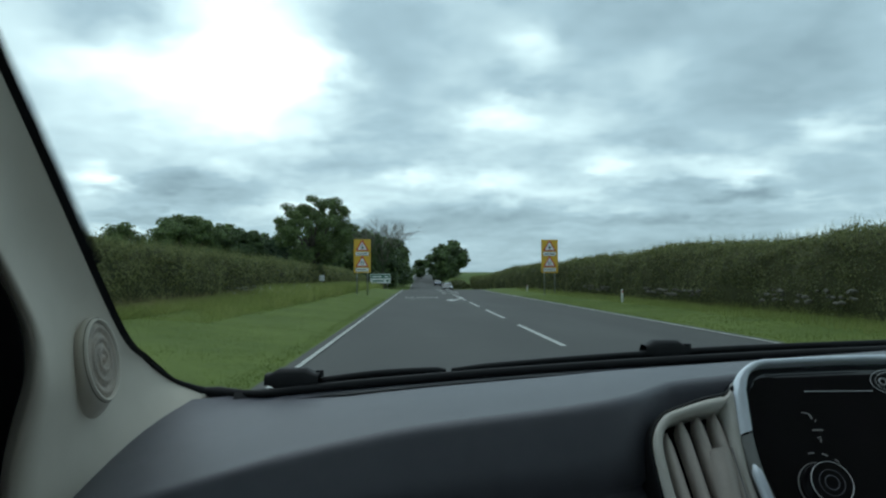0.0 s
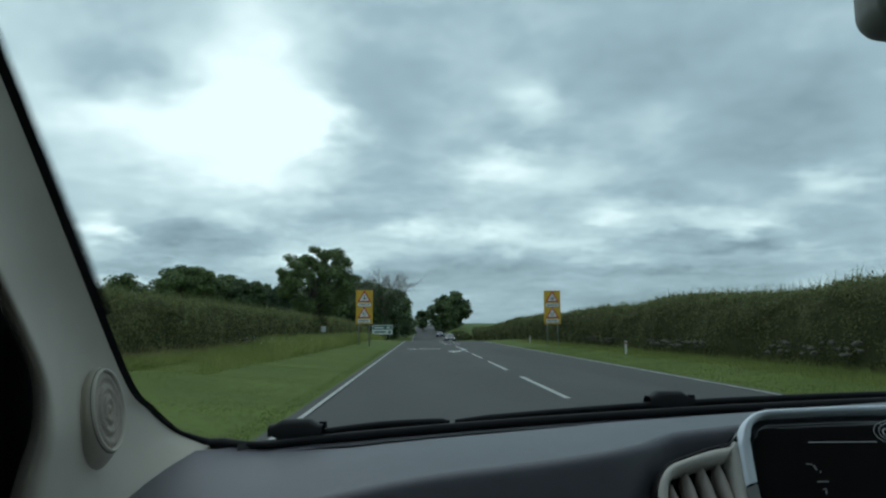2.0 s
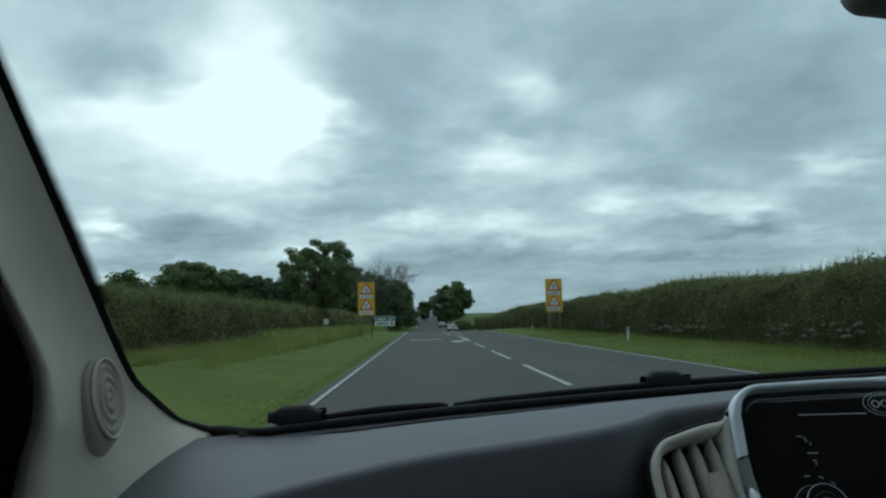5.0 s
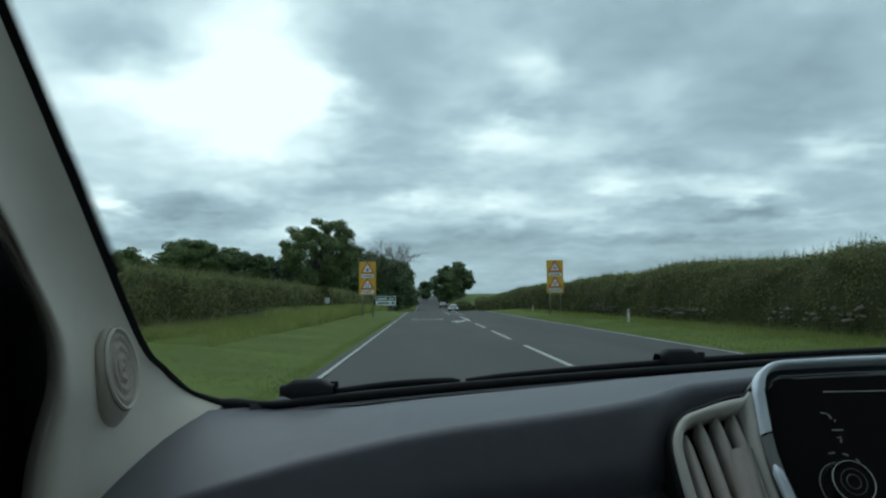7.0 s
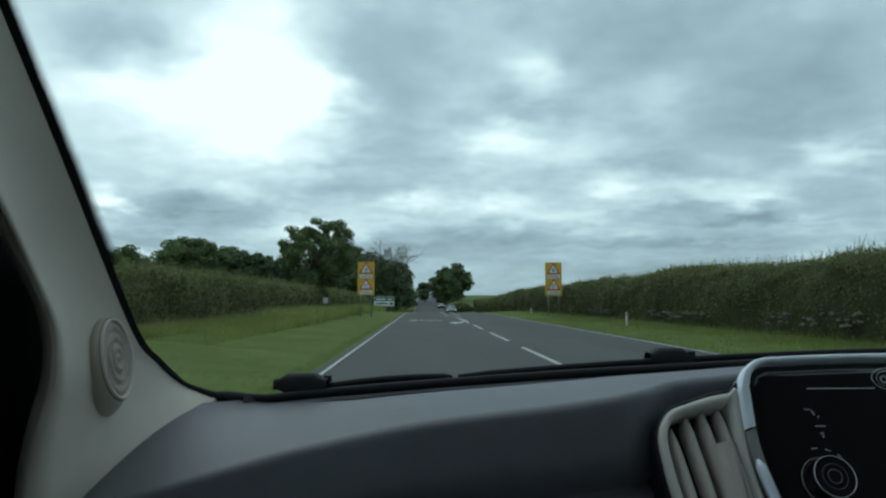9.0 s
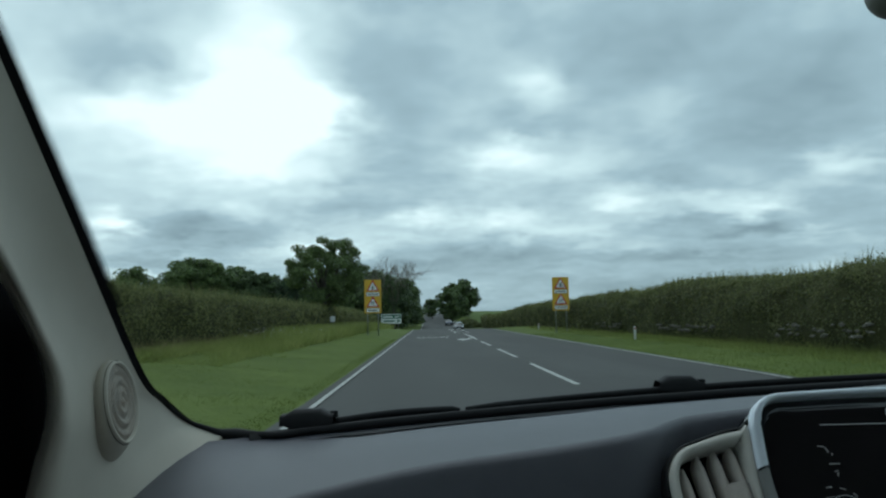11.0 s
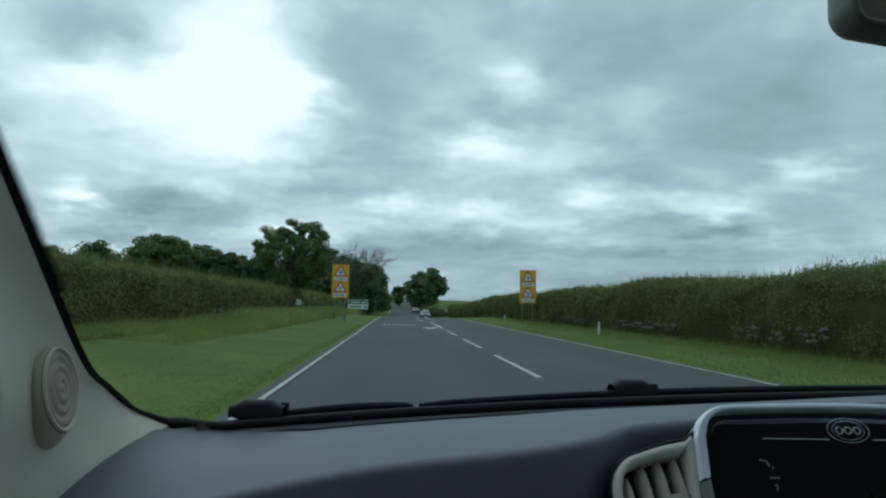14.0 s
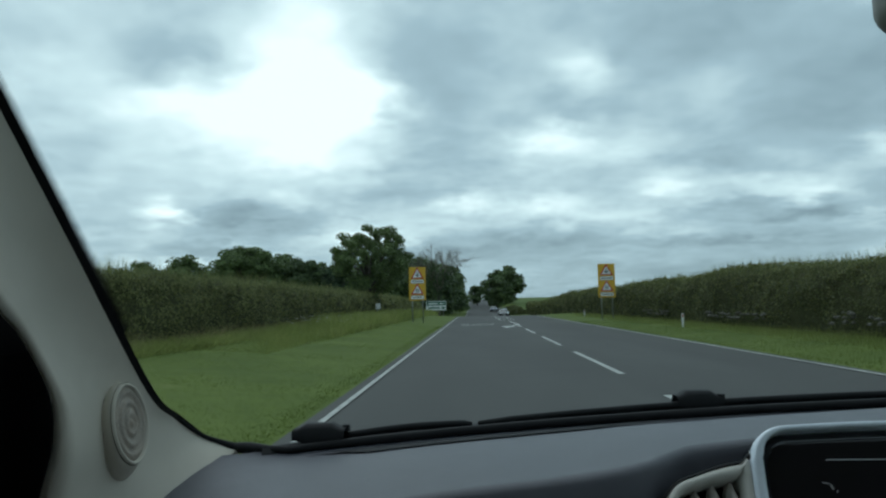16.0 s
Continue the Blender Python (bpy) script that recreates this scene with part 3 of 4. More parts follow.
def bare_tree(x, y, height, seed):
    """A half-dead tree: bare twigs fanned out above, ivy round the trunk and lower limbs."""
    rng = np.random.default_rng(seed)
    t = thing("half_dead_tree", "half-dead tree with bare grey twigs and ivy-clad limbs", "tree", at=(x, y, land(x, y)))
    trunk_bm, limb_bm, twig_bm = bmesh.new(), bmesh.new(), bmesh.new()
    tube(smooth_line([(0, 0, -0.2), (0.1, 0, 1.6), (0.0, 0.1, 3.2), (0.15, 0, 4.6)], 8), [0.42, 0.36, 0.33, 0.31, 0.29, 0.27, 0.24, 0.2], 10, trunk_bm)
    ivy = [(Vector((0.05, 0, z)), 0.45) for z in np.arange(0.6, 5.0, 0.35)]

    def grow(p, d, length, r, level):
        e = p + d * length
        bend = p.lerp(e, 0.5) + Vector(rng.normal(0, 0.07 * length, 3))
        bmx = limb_bm if level < 2 else twig_bm
        tube(smooth_line([p, bend, e], 4), [r, r * 0.85, r * 0.7, r * 0.55], 6 if level < 2 else 4, bmx, caps=False)
        if level < 2:
            for f in np.arange(0.1, 1.0, 0.18):
                if level == 0 or rng.random() < 0.45:
                    ivy.append((p.lerp(e, float(f)), 0.5 if level == 0 else 0.38))
        if level >= 5:
            return
        for k in range(3 if level < 2 else 2 + (rng.random() < 0.6)):
            nd = (d + Vector(rng.normal(0, 0.42, 3)) + Vector((0, 0, 0.10))).normalized()
            grow(p.lerp(e, float(rng.uniform(0.55, 1.0))), nd, length * float(rng.uniform(0.58, 0.8)), r * 0.55, level + 1)

    for k in range(7):
        a = 2 * math.pi * k / 7 + rng.uniform(-0.3, 0.3)
        d = Vector((math.cos(a) * rng.uniform(0.35, 0.95), math.sin(a) * rng.uniform(0.35, 0.9), 1.0)).normalized()
        grow(Vector((0.1, 0, float(rng.uniform(3.0, 4.6)))), d, height * 0.25, 0.15, 0)
    part("trunk", trunk_bm, M_BARK, t, smooth=True)
    part("limbs", limb_bm, M_DEADWOOD, t, smooth=True)
    tagged(part("twigs", twig_bm, M_DEADWOOD, t), kind="stuff")
    cen, way = [], []
    for p, rr in ivy:
        q = rng.normal(0, 1, (60, 3))
        q /= np.linalg.norm(q, axis=1, keepdims=True)
        q *= rr * rng.uniform(0.6, 1.5, (60, 1))
        cen.append(np.array(p) + q)
        way.append(q)
    cen, way = np.concatenate(cen), np.concatenate(way)
    quads("ivy", cen, way, 0.11 * rng.uniform(0.6, 1.4, len(cen)), M_LEAF2, t, "dark green ivy leaves", rng=rng, spread=0.5, second=M_LEAF, share=0.25)
    return t


bare_tree(-5.9, 119, 14.6, 31)

# woodland beside the dip
wood = [(-13.5, 132, 9.8), (-9.0, 130, 10.2), (-11, 142, 10.8), (-15.5, 150, 12.5), (-8.0, 150, 11.0), (-7.0, 168, 11), (-13, 166, 11), (-19, 168, 12.5)]
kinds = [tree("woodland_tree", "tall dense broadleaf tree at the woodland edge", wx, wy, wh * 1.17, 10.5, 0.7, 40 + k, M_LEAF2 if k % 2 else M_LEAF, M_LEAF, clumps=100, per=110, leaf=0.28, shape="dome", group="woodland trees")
         for k, (wx, wy, wh) in enumerate(wood[:3])]
for k, (wx, wy, wh) in enumerate(wood[3:]):
    copy_thing(kinds[k % 3], pose(wx, wy, land(wx, wy) - 0.2, 0, 0, 70 * k))
pines = [tree("pine_tree", "dark tiered pine behind the long grass", px, py, ph, 5.6, 1.6, 50 + k, M_PINE, M_LEAF2, clumps=60, per=90, leaf=0.24, shape="pine", group="pine trees")
         for k, (px, py, ph) in enumerate([(-33, 128, 10.5), (-38, 132, 9.5)])]
for k in range(20):
    px, py = -15.5 - 4.3 * k, 150 + 8 * (k % 3) + 1.2 * k
    sc = 0.98 + 0.09 * (k * 7 % 5)
    copy_thing((pines + kinds[:1] + pines)[k % 5], pose(px, py, land(px, py) - 0.2, 0, 0, 50 * k) @ Matrix.Diagonal((sc, sc, sc, 1)))
far_tree = tree("far_tree", "distant round tree beside the road", 6.5, 205, 9.0, 7.6, 0.4, 61, M_LEAF, M_LEAF2, clumps=70, per=90, leaf=0.34, group="distant trees")
tree("far_tree", "small distant tree close to the road", 1.2, 232, 6.5, 4.0, 0.6, 62, M_LEAF, M_LEAF2, clumps=30, per=45, leaf=0.45, group="distant trees")
for k, (fx_, fy_) in enumerate([(-9, 215), (-14, 228), (-21, 240), (-30, 250), (-42, 262), (-55, 258), (-70, 275), (-84, 262), (-98, 280), (11, 238)]):
    copy_thing(far_tree, pose(fx_, fy_, land(fx_, fy_) - 0.3, 0, 0, 37 * k) @ Matrix.Diagonal((1.4, 1.4, 1.35 + 0.15 * (k % 3), 1)))
# wooded skyline far off to the right, and low bushes in the dip
rngw = np.random.default_rng(71)
cw = np.stack([rngw.uniform(330, 620, 5000), rngw.uniform(880, 980, 5000), rngw.random(5000) ** 0.6], 1)
cw[:, 2] = 1.0 + cw[:, 2] * (15 + 4 * np.sin(cw[:, 0] * 0.05) + 2 * np.sin(cw[:, 0] * 0.21))
tagged(quads("far_wood", cw, np.tile([0, -0.6, 0.7], (5000, 1)), rngw.uniform(1.2, 2.6, 5000), M_LEAF2, rng=rngw, spread=0.5, aspect=0.8), "low dark wood on the far horizon", "wood")
rngb = np.random.default_rng(72)
for k, (bx, by, bw) in enumerate([(8.9, 150, 2.6), (9.2, 162, 2.2), (9.6, 176, 2.8)]):
    q = rngb.normal(0, 1, (900, 3))
    q /= np.linalg.norm(q, axis=1, keepdims=True)
    c = q * (rngb.random((900, 1)) ** 0.3) * np.array([bw, bw, 1.3])
    c[:, 2] = np.abs(c[:, 2]) * 1.2
    bush = thing("bush", "low dark roadside bush in the dip", "bush", "roadside bushes", at=(bx, by, land(bx, by)))
    quads("foliage", c, q, rngb.uniform(0.14, 0.3, 900), M_HEDGE, bush, rng=rngb, spread=0.5)

# ---- signs and roadside things ----


def warning_sign(x, y, seed, label):
    s = thing("warning_sign", label, "road sign", "yellow warning signs", at=(x, y, land(x, y)))
    board = part("board", box(-0.6, 0.6, -0.02, 0.02, 1.55, 3.95), M_YELLOW, s, "yellow backing board", bevel=0.006)
    for px in (-0.38, 0.38):
        part("post", tube([(px, 0.06, -0.3), (px, 0.06, 3.8)], 0.045, 10), M_POST, s, smooth=True)
    for k, zc in enumerate((3.12, 1.98)):
        for nm, half, mat, d in (("red_border", 0.48, M_RED, 0.026), ("white_triangle", 0.33, M_WHITE, 0.031)):
            hgt = half * 1.732
            z0 = zc if nm == "red_border" else zc + 0.085
            bm = bmesh.new()
            f = bm.faces.new([bm.verts.new(p) for p in ((-half, -d, z0), (half, -d, z0), (0, -d, z0 + hgt))])
            ext = bmesh.ops.extrude_face_region(bm, geom=[f])
            bmesh.ops.translate(bm, vec=(0, 0.008, 0), verts=[v for v in ext["geom"] if isinstance(v, bmesh.types.BMVert)])
            part(nm, bm, mat, board)
        if k == 0:
            part("symbol", box(-0.03, 0.03, -0.036, -0.030, zc + 0.12, zc + 0.46), M_BLACKINK, board)
            part("symbol", box(-0.13, 0.13, -0.0375, -0.030, zc + 0.22, zc + 0.29), M_BLACKINK, board)
        else:
            for sx in (-0.07, 0.07):
                part("symbol", box(sx - 0.03, sx + 0.03, -0.036, -0.030, zc + 0.18, zc + 0.42), M_BLACKINK, board)
                part("symbol", box(sx - 0.03, sx + 0.03, -0.036, -0.030, zc + 0.11, zc + 0.15), M_BLACKINK, board)
        part("plate_frame", box(-0.47, 0.47, -0.028, -0.02, zc - 0.345, zc - 0.065), M_BLACKINK, board)
        plate = part("plate", box(-0.45, 0.45, -0.034, -0.028, zc - 0.325, zc - 0.085), M_WHITE, board)
        xw = -0.36
        rr = random.Random(seed * 10 + k)
        while xw < 0.3:
            w = rr.uniform(0.06, 0.16)
            part("print_bar", box(xw, min(xw + w, 0.38), -0.0375, -0.034, zc - 0.25, zc - 0.16), M_BLACKINK, board)
            xw += w + 0.05
    return s


warning_sign(-3.95, 51, 1, "tall yellow board with two red warning triangles")
warning_sign(9.55, 51, 2, "tall yellow board with warning triangles before the hedge")

ds = thing("direction_sign", "green and white direction sign on two posts", "road sign", at=(-5.2, 99, land(-5.2, 99)))
part("board", box(-1.4, 1.4, -0.02, 0.02, 0.8, 2.1), M_WHITE, ds, bevel=0.01)
part("green_panel", box(-1.32, 1.32, -0.028, -0.02, 1.48, 2.02), M_GREENSIGN, ds, "green upper panel")
for k, (a, b, z) in enumerate(((-1.1, 0.2, 1.72), (0.5, 1.1, 1.72))):
    part("print_bar", box(a, b, -0.034, -0.028, z - 0.08, z + 0.1), M_WHITE, ds)
part("print_bar", box(-1.1, 0.5, -0.027, -0.02, 1.05, 1.25), M_GREENSIGN, ds)
part("arrow_bar", box(0.8, 1.2, -0.027, -0.02, 1.0, 1.3), M_GREENSIGN, ds)
for px in (-1.0, 1.0):
    part("post", tube([(px, 0.05, -0.4), (px, 0.05, 2.05)], 0.045, 8), M_POST, ds, smooth=True)

for k, (mx, my) in enumerate(((9.6, 33), (9.6, 62), (-7.8, 58))):
    mp = thing("marker_post", "small white roadside marker post in the grass", "post", "marker posts", at=(mx, my, land(mx, my)))
    part("shaft", box(-0.05, 0.05, -0.02, 0.02, -0.1, 0.62), M_WHITE, mp, bevel=0.008)
    part("reflector", box(-0.03, 0.03, -0.024, -0.02, 0.46, 0.56), M_RED, mp, "red reflector")

np_ = thing("notice_plate", "small white notice plate on a short post under the tree", "sign", at=(-7.7, 57.5, land(-7.7, 57.5)))
part("plate", box(-0.2, 0.2, -0.015, 0.015, 0.75, 1.2), M_WHITE, np_, bevel=0.006)
part("post", tube([(0, 0.04, -0.3), (0, 0.04, 1.15)], 0.035, 8), M_POST, np_, smooth=True)

house = thing("house", "low white rendered house at the far end", "house", at=(2.6, 345, land(2.6, 345)))
part("wall", box(-5, 5, -3, 3, -0.5, 2.9), M_WALL, house)
part("roof", grid([[(-5.4, -3.5, 2.85), (5.4, -3.5, 2.85)], [(-5.4, 0, 4.7), (5.4, 0, 4.7)], [(-5.4, 3.5, 2.85), (5.4, 3.5, 2.85)], [(-5.4, -3.5, 2.84), (5.4, -3.5, 2.84)]]), M_ROOF, house, "grey slate roof")
for wx in (-3.4, -0.8, 2.6):
    w = part("window", box(wx - 0.7, wx + 0.7, -3.06, -3.0, 0.9, 2.1), M_WALL, house)
    part("pane", box(wx - 0.6, wx + 0.6, -3.08, -3.06, 1.0, 2.0), M_WINDOW, w)

# field stones showing at the foot of the right hedge
rngs = np.random.default_rng(81)
stone_me = []
for k in range(4):
    bm = bmesh.new()
    bmesh.ops.create_icosphere(bm, subdivisions=1, radius=0.065)
    for v in bm.verts:
        v.co = Vector((v.co.x * 1.5, v.co.y * 1.1, v.co.z * 0.7)) * (1 + 0.3 * noise.noise(v.co * 9 + Vector((k, 0, 0))))
    me = bpy.data.meshes.new("stone")
    bm.to_mesh(me)
    bm.free()
    me.materials.append(M_STONE)
    stone_me.append(me)
wall_rest = thing("stone_wall", "tumbled dry-stone wall half hidden in the hedge", "stone wall", at=(10.82, 20, 0))
for y0, y1, courses, count in ((17, 22, 3, 34), (27, 34, 2, 40), (40, 46, 2, 30)):
    for k in range(count):
        yy = y0 + (y1 - y0) * float(rngs.random())
        st = new("stone", stone_me[k % 4])
        st.parent = wall_rest
        sx = float(rngs.uniform(-0.08, 0.10))
        st.location = (sx, yy - 20, land(10.72 + sx, yy) + 0.42 + 0.15 * (k % courses) + float(rngs.uniform(-0.03, 0.03)))
        st.rotation_euler = (float(rngs.uniform(-0.3, 0.3)), 0, float(rngs.uniform(0, 6)))
        st.scale = [float(rngs.uniform(0.7, 1.5))] * 3

# ---- other cars on the road ----


def saloon(x, y, paint, label, turn):
    """A small car: body lofted over its length, glasshouse, wheels, lamps and plate."""
    c = thing("car", label, "car", at=(x, y, hill(y) + 0.012), turn=turn)
    # stations along the length: y, half width, sill, shoulder
    st = [(-2.02, 0.70, 0.42, 0.62), (-1.95, 0.82, 0.28, 0.76), (-1.5, 0.88, 0.22, 0.88), (-0.8, 0.90, 0.20, 0.96), (0.2, 0.90, 0.20, 0.98), (1.2, 0.89, 0.21, 1.0), (1.85, 0.84, 0.28, 0.96), (2.02, 0.74, 0.42, 0.80)]
    rows = []
    for yy, w, a, b in st:
        rows.append([(-w * 0.8, yy, a), (-w, yy, a + 0.14), (-w, yy, (a + b) / 2), (-w * 0.97, yy, b - 0.06), (-w * 0.82, yy, b), (0, yy, b + 0.03), (w * 0.82, yy, b), (w * 0.97, yy, b - 0.06), (w, yy, (a + b) / 2), (w, yy, a + 0.14), (w * 0.8, yy, a)])
    bm = grid(rows, closed=True)
    bm.verts.ensure_lookup_table()
    bm.faces.new(bm.verts[0:11])
    bm.faces.new(bm.verts[77:88])
    body = part("body", bm, paint, c, smooth=True)
    gl = [(-0.95, 0.74, 0.95, 0.96), (-0.25, 0.68, 0.96, 1.40), (0.3, 0.66, 0.96, 1.47), (1.1, 0.66, 0.97, 1.44), (1.75, 0.70, 0.97, 1.0)]
    part("windows", grid([[(-w * 1.08, yy, a), (-w * 0.86, yy, b - 0.05), (-w * 0.5, yy, b), (w * 0.5, yy, b), (w * 0.86, yy, b - 0.05), (w * 1.08, yy, a)] for yy, w, a, b in gl]), M_WINDOW, c, "dark tinted windows", smooth=True)
    part("roof", grid([[(-0.55, -0.2, 1.415), (0.55, -0.2, 1.415)], [(-0.56, 0.3, 1.485), (0.56, 0.3, 1.485)], [(-0.55, 1.1, 1.455), (0.55, 1.1, 1.455)]]), paint, c, smooth=True)
    for wx in (-0.82, 0.82):
        for wy in (-1.25, 1.25):
            m = Matrix.Translation((wx, wy, 0.31)) @ Matrix.Rotation(math.pi / 2, 4, "Y")
            tyre = part("wheel", disc(0.31, 0.31, 0.2, m, 20), M_TYRE, c, bevel=0.02)
            part("rim", disc(0.2, 0.2, 0.215, m, 16), M_RIM, tyre)
        part("headlight", box(wx * 0.78 - 0.15, wx * 0.78 + 0.15, -2.0, -1.86, 0.66, 0.76), M_LAMP, c, "bright headlight", bevel=0.02)
        part("wing_mirror", box(wx * 1.12 - 0.08, wx * 1.12 + 0.08, -0.75, -0.63, 0.95, 1.08), paint, c, bevel=0.02)
    part("grille", box(-0.4, 0.4, -2.05, -1.98, 0.5, 0.64), M_RUBBER, c, bevel=0.01)
    part("plate_bar", box(-0.26, 0.26, -2.065, -2.04, 0.42, 0.5), M_WHITE, c)
    return c


saloon(4.9, 118, M_GREYCAR, "dark grey hatchback with lit headlights", 0)
saloon(4.9, 176, M_NAVY, "dark blue family car coming along the road", 0)
saloon(0.4, 262, M_GREYCAR, "dark car far ahead on the road", 180)

# ---- the car that carries the camera: cabin ----
car = thing("car_interior", "cream and dark grey cabin front of a small car", "car", at=(0, 0, 0))

# windscreen edge along the left pillar, from its foot up and back
FOOT = [(-0.270, 1.172, 1.076), (-0.302, 1.160, 1.089), (-0.322, 1.135, 1.105), (-0.337, 1.085, 1.138), (-0.339, 1.0, 1.187), (-0.340, 0.82, 1.364), (-0.342, 0.66, 1.521), (-0.344, 0.56, 1.62)]
INNER = [(-0.347, 0.76, 0.95), (-0.341, 0.76, 1.044), (-0.331, 0.76, 1.10), (-0.319, 0.76, 1.15), (-0.324, 0.76, 1.205), (-0.334, 0.72, 1.272), (-0.307, 0.63, 1.310), (-0.300, 0.48, 1.42)]
CX = 0.46  # the car's middle
edge = smooth_line(FOOT, 40)
inner = smooth_line(INNER, 40)


def pillar(flip):
    def f(p):
        return (2 * CX - p.x, p.y, p.z) if flip else tuple(p)
    rows = []
    foot_low = [Vector((-0.30, 1.19, 0.98)), Vector((-0.285, 1.18, 1.035))]
    inn_low = [Vector((-0.36, 0.74, 0.80)), Vector((-0.352, 0.74, 0.85))]
    for e, i in zip(foot_low + edge, inn_low + inner):
        row = [f(e)]
        for k in range(1, 9):
            q = e.lerp(i, k / 8)
            s = math.sin(math.pi * k / 8)
            q = q + Vector((-0.016 * s, 0.006 * s, 0.0))
            row.append(f(q))
        # edge rolls away towards the door
        row.append(f(i + Vector((-0.012, 0.012, 0))))
        row.append(f(i + Vector((-0.045, 0.06, 0))))
        row.append(f(i + Vector((-0.07, 0.16, 0))))
        rows.append(row)
    return part("pillar_trim", grid(rows), M_CREAM, car, "cream moulded windscreen pillar trim", smooth=True)


pil = pillar(False)
pillar(True)
# round loudspeaker grille let into the pillar foot
SP = Matrix.Translation((-0.331, 0.928, 1.1555)) @ Matrix.Rotation(radians(91), 4, "Z") @ Matrix.Rotation(radians(80), 4, "X") @ Matrix.Diagonal((0.86, 0.96, 1, 1))


def ring(r0, r1, n0, n1, m, seg=48):
    a = [2 * math.pi * k / seg for k in range(seg)]
    rm = (r0 + r1) / 2
    return grid([[m @ Vector((r * math.cos(t), r * math.sin(t), n)) for t in a] for r, n in ((r1, n0), (rm + (r1 - rm) * 0.5, n1), (rm - (rm - r0) * 0.5, n1), (r0, n0))], closed=True)


part("speaker_pod", grid([[SP @ Vector((r * math.cos(t) + 1.7 * dn, r * math.sin(t) - dn, n)) for t in [2 * math.pi * j / 48 for j in range(48)]] for r, n, dn in ((0.066, -0.042, 0.017), (0.0640, -0.028, 0.012), (0.0615, -0.016, 0.007), (0.0585, -0.007, 0.003), (0.056, -0.002, 0.001), (0.053, 0.0, 0))], closed=True), M_CREAM, pil, "cream moulded speaker pod", smooth=True)
part("speaker_rim", ring(0.0485, 0.0535, 0.0, 0.005, SP), M_CREAM, pil, "raised cream rim of the speaker", smooth=True)
part("speaker_gap", ring(0.0535, 0.0541, 0.0012, 0.0018, SP), M_RUBBER, pil, "thin dark joint round the speaker", smooth=True)
rows = []
for k in range(25):
    r = 0.0485 * (1 - k / 24) + 0.0004
    n = 0.002 + 0.0016 * math.cos(r / 0.0485 * 2 * math.pi * 3.5) + 0.003 * (1 - r / 0.0485)
    rows.append([SP @ Vector((r * math.cos(t), r * math.sin(t), n)) for t in [2 * math.pi * j / 48 for j in range(48)]])
part("speaker_grille", grid(rows, closed=True), M_GRILLE, pil, "beige ringed speaker grille", smooth=True)

# black printed edge of the windscreen and its dots


def across(k):
    """Unit way from the pillar edge into the glass."""
    d = (edge[min(k + 1, 39)] - edge[max(k - 1, 0)]).normalized()
    w = Vector((0.62, 0.60, 0.20))
    return (w - d * w.dot(d)).normalized()


def bottom_line(x):
    """The foot of the windscreen along the dash."""
    s = (x - CX) / 0.74
    return Vector((x, 1.262 - 0.12 * s * s, 1.1105 + 0.052 * (x - 0.35)))


# windscreen pane between both pillars
NX = 24
rows = []
for k in range(40):
    e = edge[k]
    f = k / 39
    row = []
    for j in range(NX + 1):
        s = j / NX
        x = e.x + (2 * (CX - e.x)) * s
        bow = 4 * s * (1 - s)
        row.append((x, e.y + bow * (0.10 + 0.03 * f), e.z + bow * (0.012 + 0.075 * f)))
    rows.append(row)
screen = part("windscreen", grid(rows), M_GLASS, car, "clear raked windscreen glass", smooth=True)
screen.visible_shadow = False

band = [[edge[k] + across(k) * w + Vector((0.002, -0.004, 0.002)) for w in (-0.003, 0.0, 0.003 * min(max((k - 4) / 10, 0.2), 1), 0.0058 * min(max((k - 4) / 10, 0.2), 1))] for k in range(40)]
part("glass_border", grid(band), M_RUBBER, screen, "black printed glass border", smooth=True)
bm = bmesh.new()
dot_rows = []
for k in range(17, 39):
    if edge[k].z < 1.235:
        continue
    steps = max(1, round((edge[k + 1] - edge[k]).length / 0.0029))
    d = (edge[k + 1] - edge[k]).normalized()
    for sub in range(steps):
        dot_rows.append((edge[k].lerp(edge[k + 1], sub / steps), across(k).lerp(across(k + 1), sub / steps).normalized(), d))
for p0, w, d in dot_rows:
    for r in range(5):
        sc = (p0 - Vector((0.05, 0.0, 1.25))).length / 0.95
        c = p0 + w * (0.0060 + 0.0020 * r) * sc + d * (0.5 * (r % 2) * 0.0029) + Vector((0.002, -0.004, 0.002))
        rad = (0.00150, 0.00138, 0.00122, 0.00100, 0.0007)[r] * sc
        bm.faces.new([bm.verts.new(c + (w * math.cos(t) + d * math.sin(t)) * rad) for t in (0, 1.05, 2.09, 3.14, 4.19, 5.24)])
tagged(part("border_dots", bm, M_RUBBER, screen, "fine black dot matrix fading into the glass"), kind="stuff")

# rubber seal along the foot of the glass
xs = [-0.262 + 1.44 * k / 40 for k in range(41)]
foot = [edge[9] + Vector((0.004, 0, 0)), edge[6] + Vector((0.004, 0, 0)), edge[3] + Vector((0.004, 0, -0.001)), edge[1] + Vector((0.006, 0, 0))] + [bottom_line(x) + Vector((0, -0.02, -0.005)) for x in xs[2:]]
foot = smooth_line([edge[16] + Vector((0.003, 0, 0)), edge[12] + Vector((0.004, 0, 0))] + foot, 110)
part("windscreen_seal", tube(foot, [0.002 + 0.0062 * min(k / 24, 1) + 0.0045 * math.exp(-((p.x + 0.255) / 0.03) ** 2) for k, p in enumerate(foot)], 8), M_RUBBER, car, "black rubber windscreen seal", smooth=True)
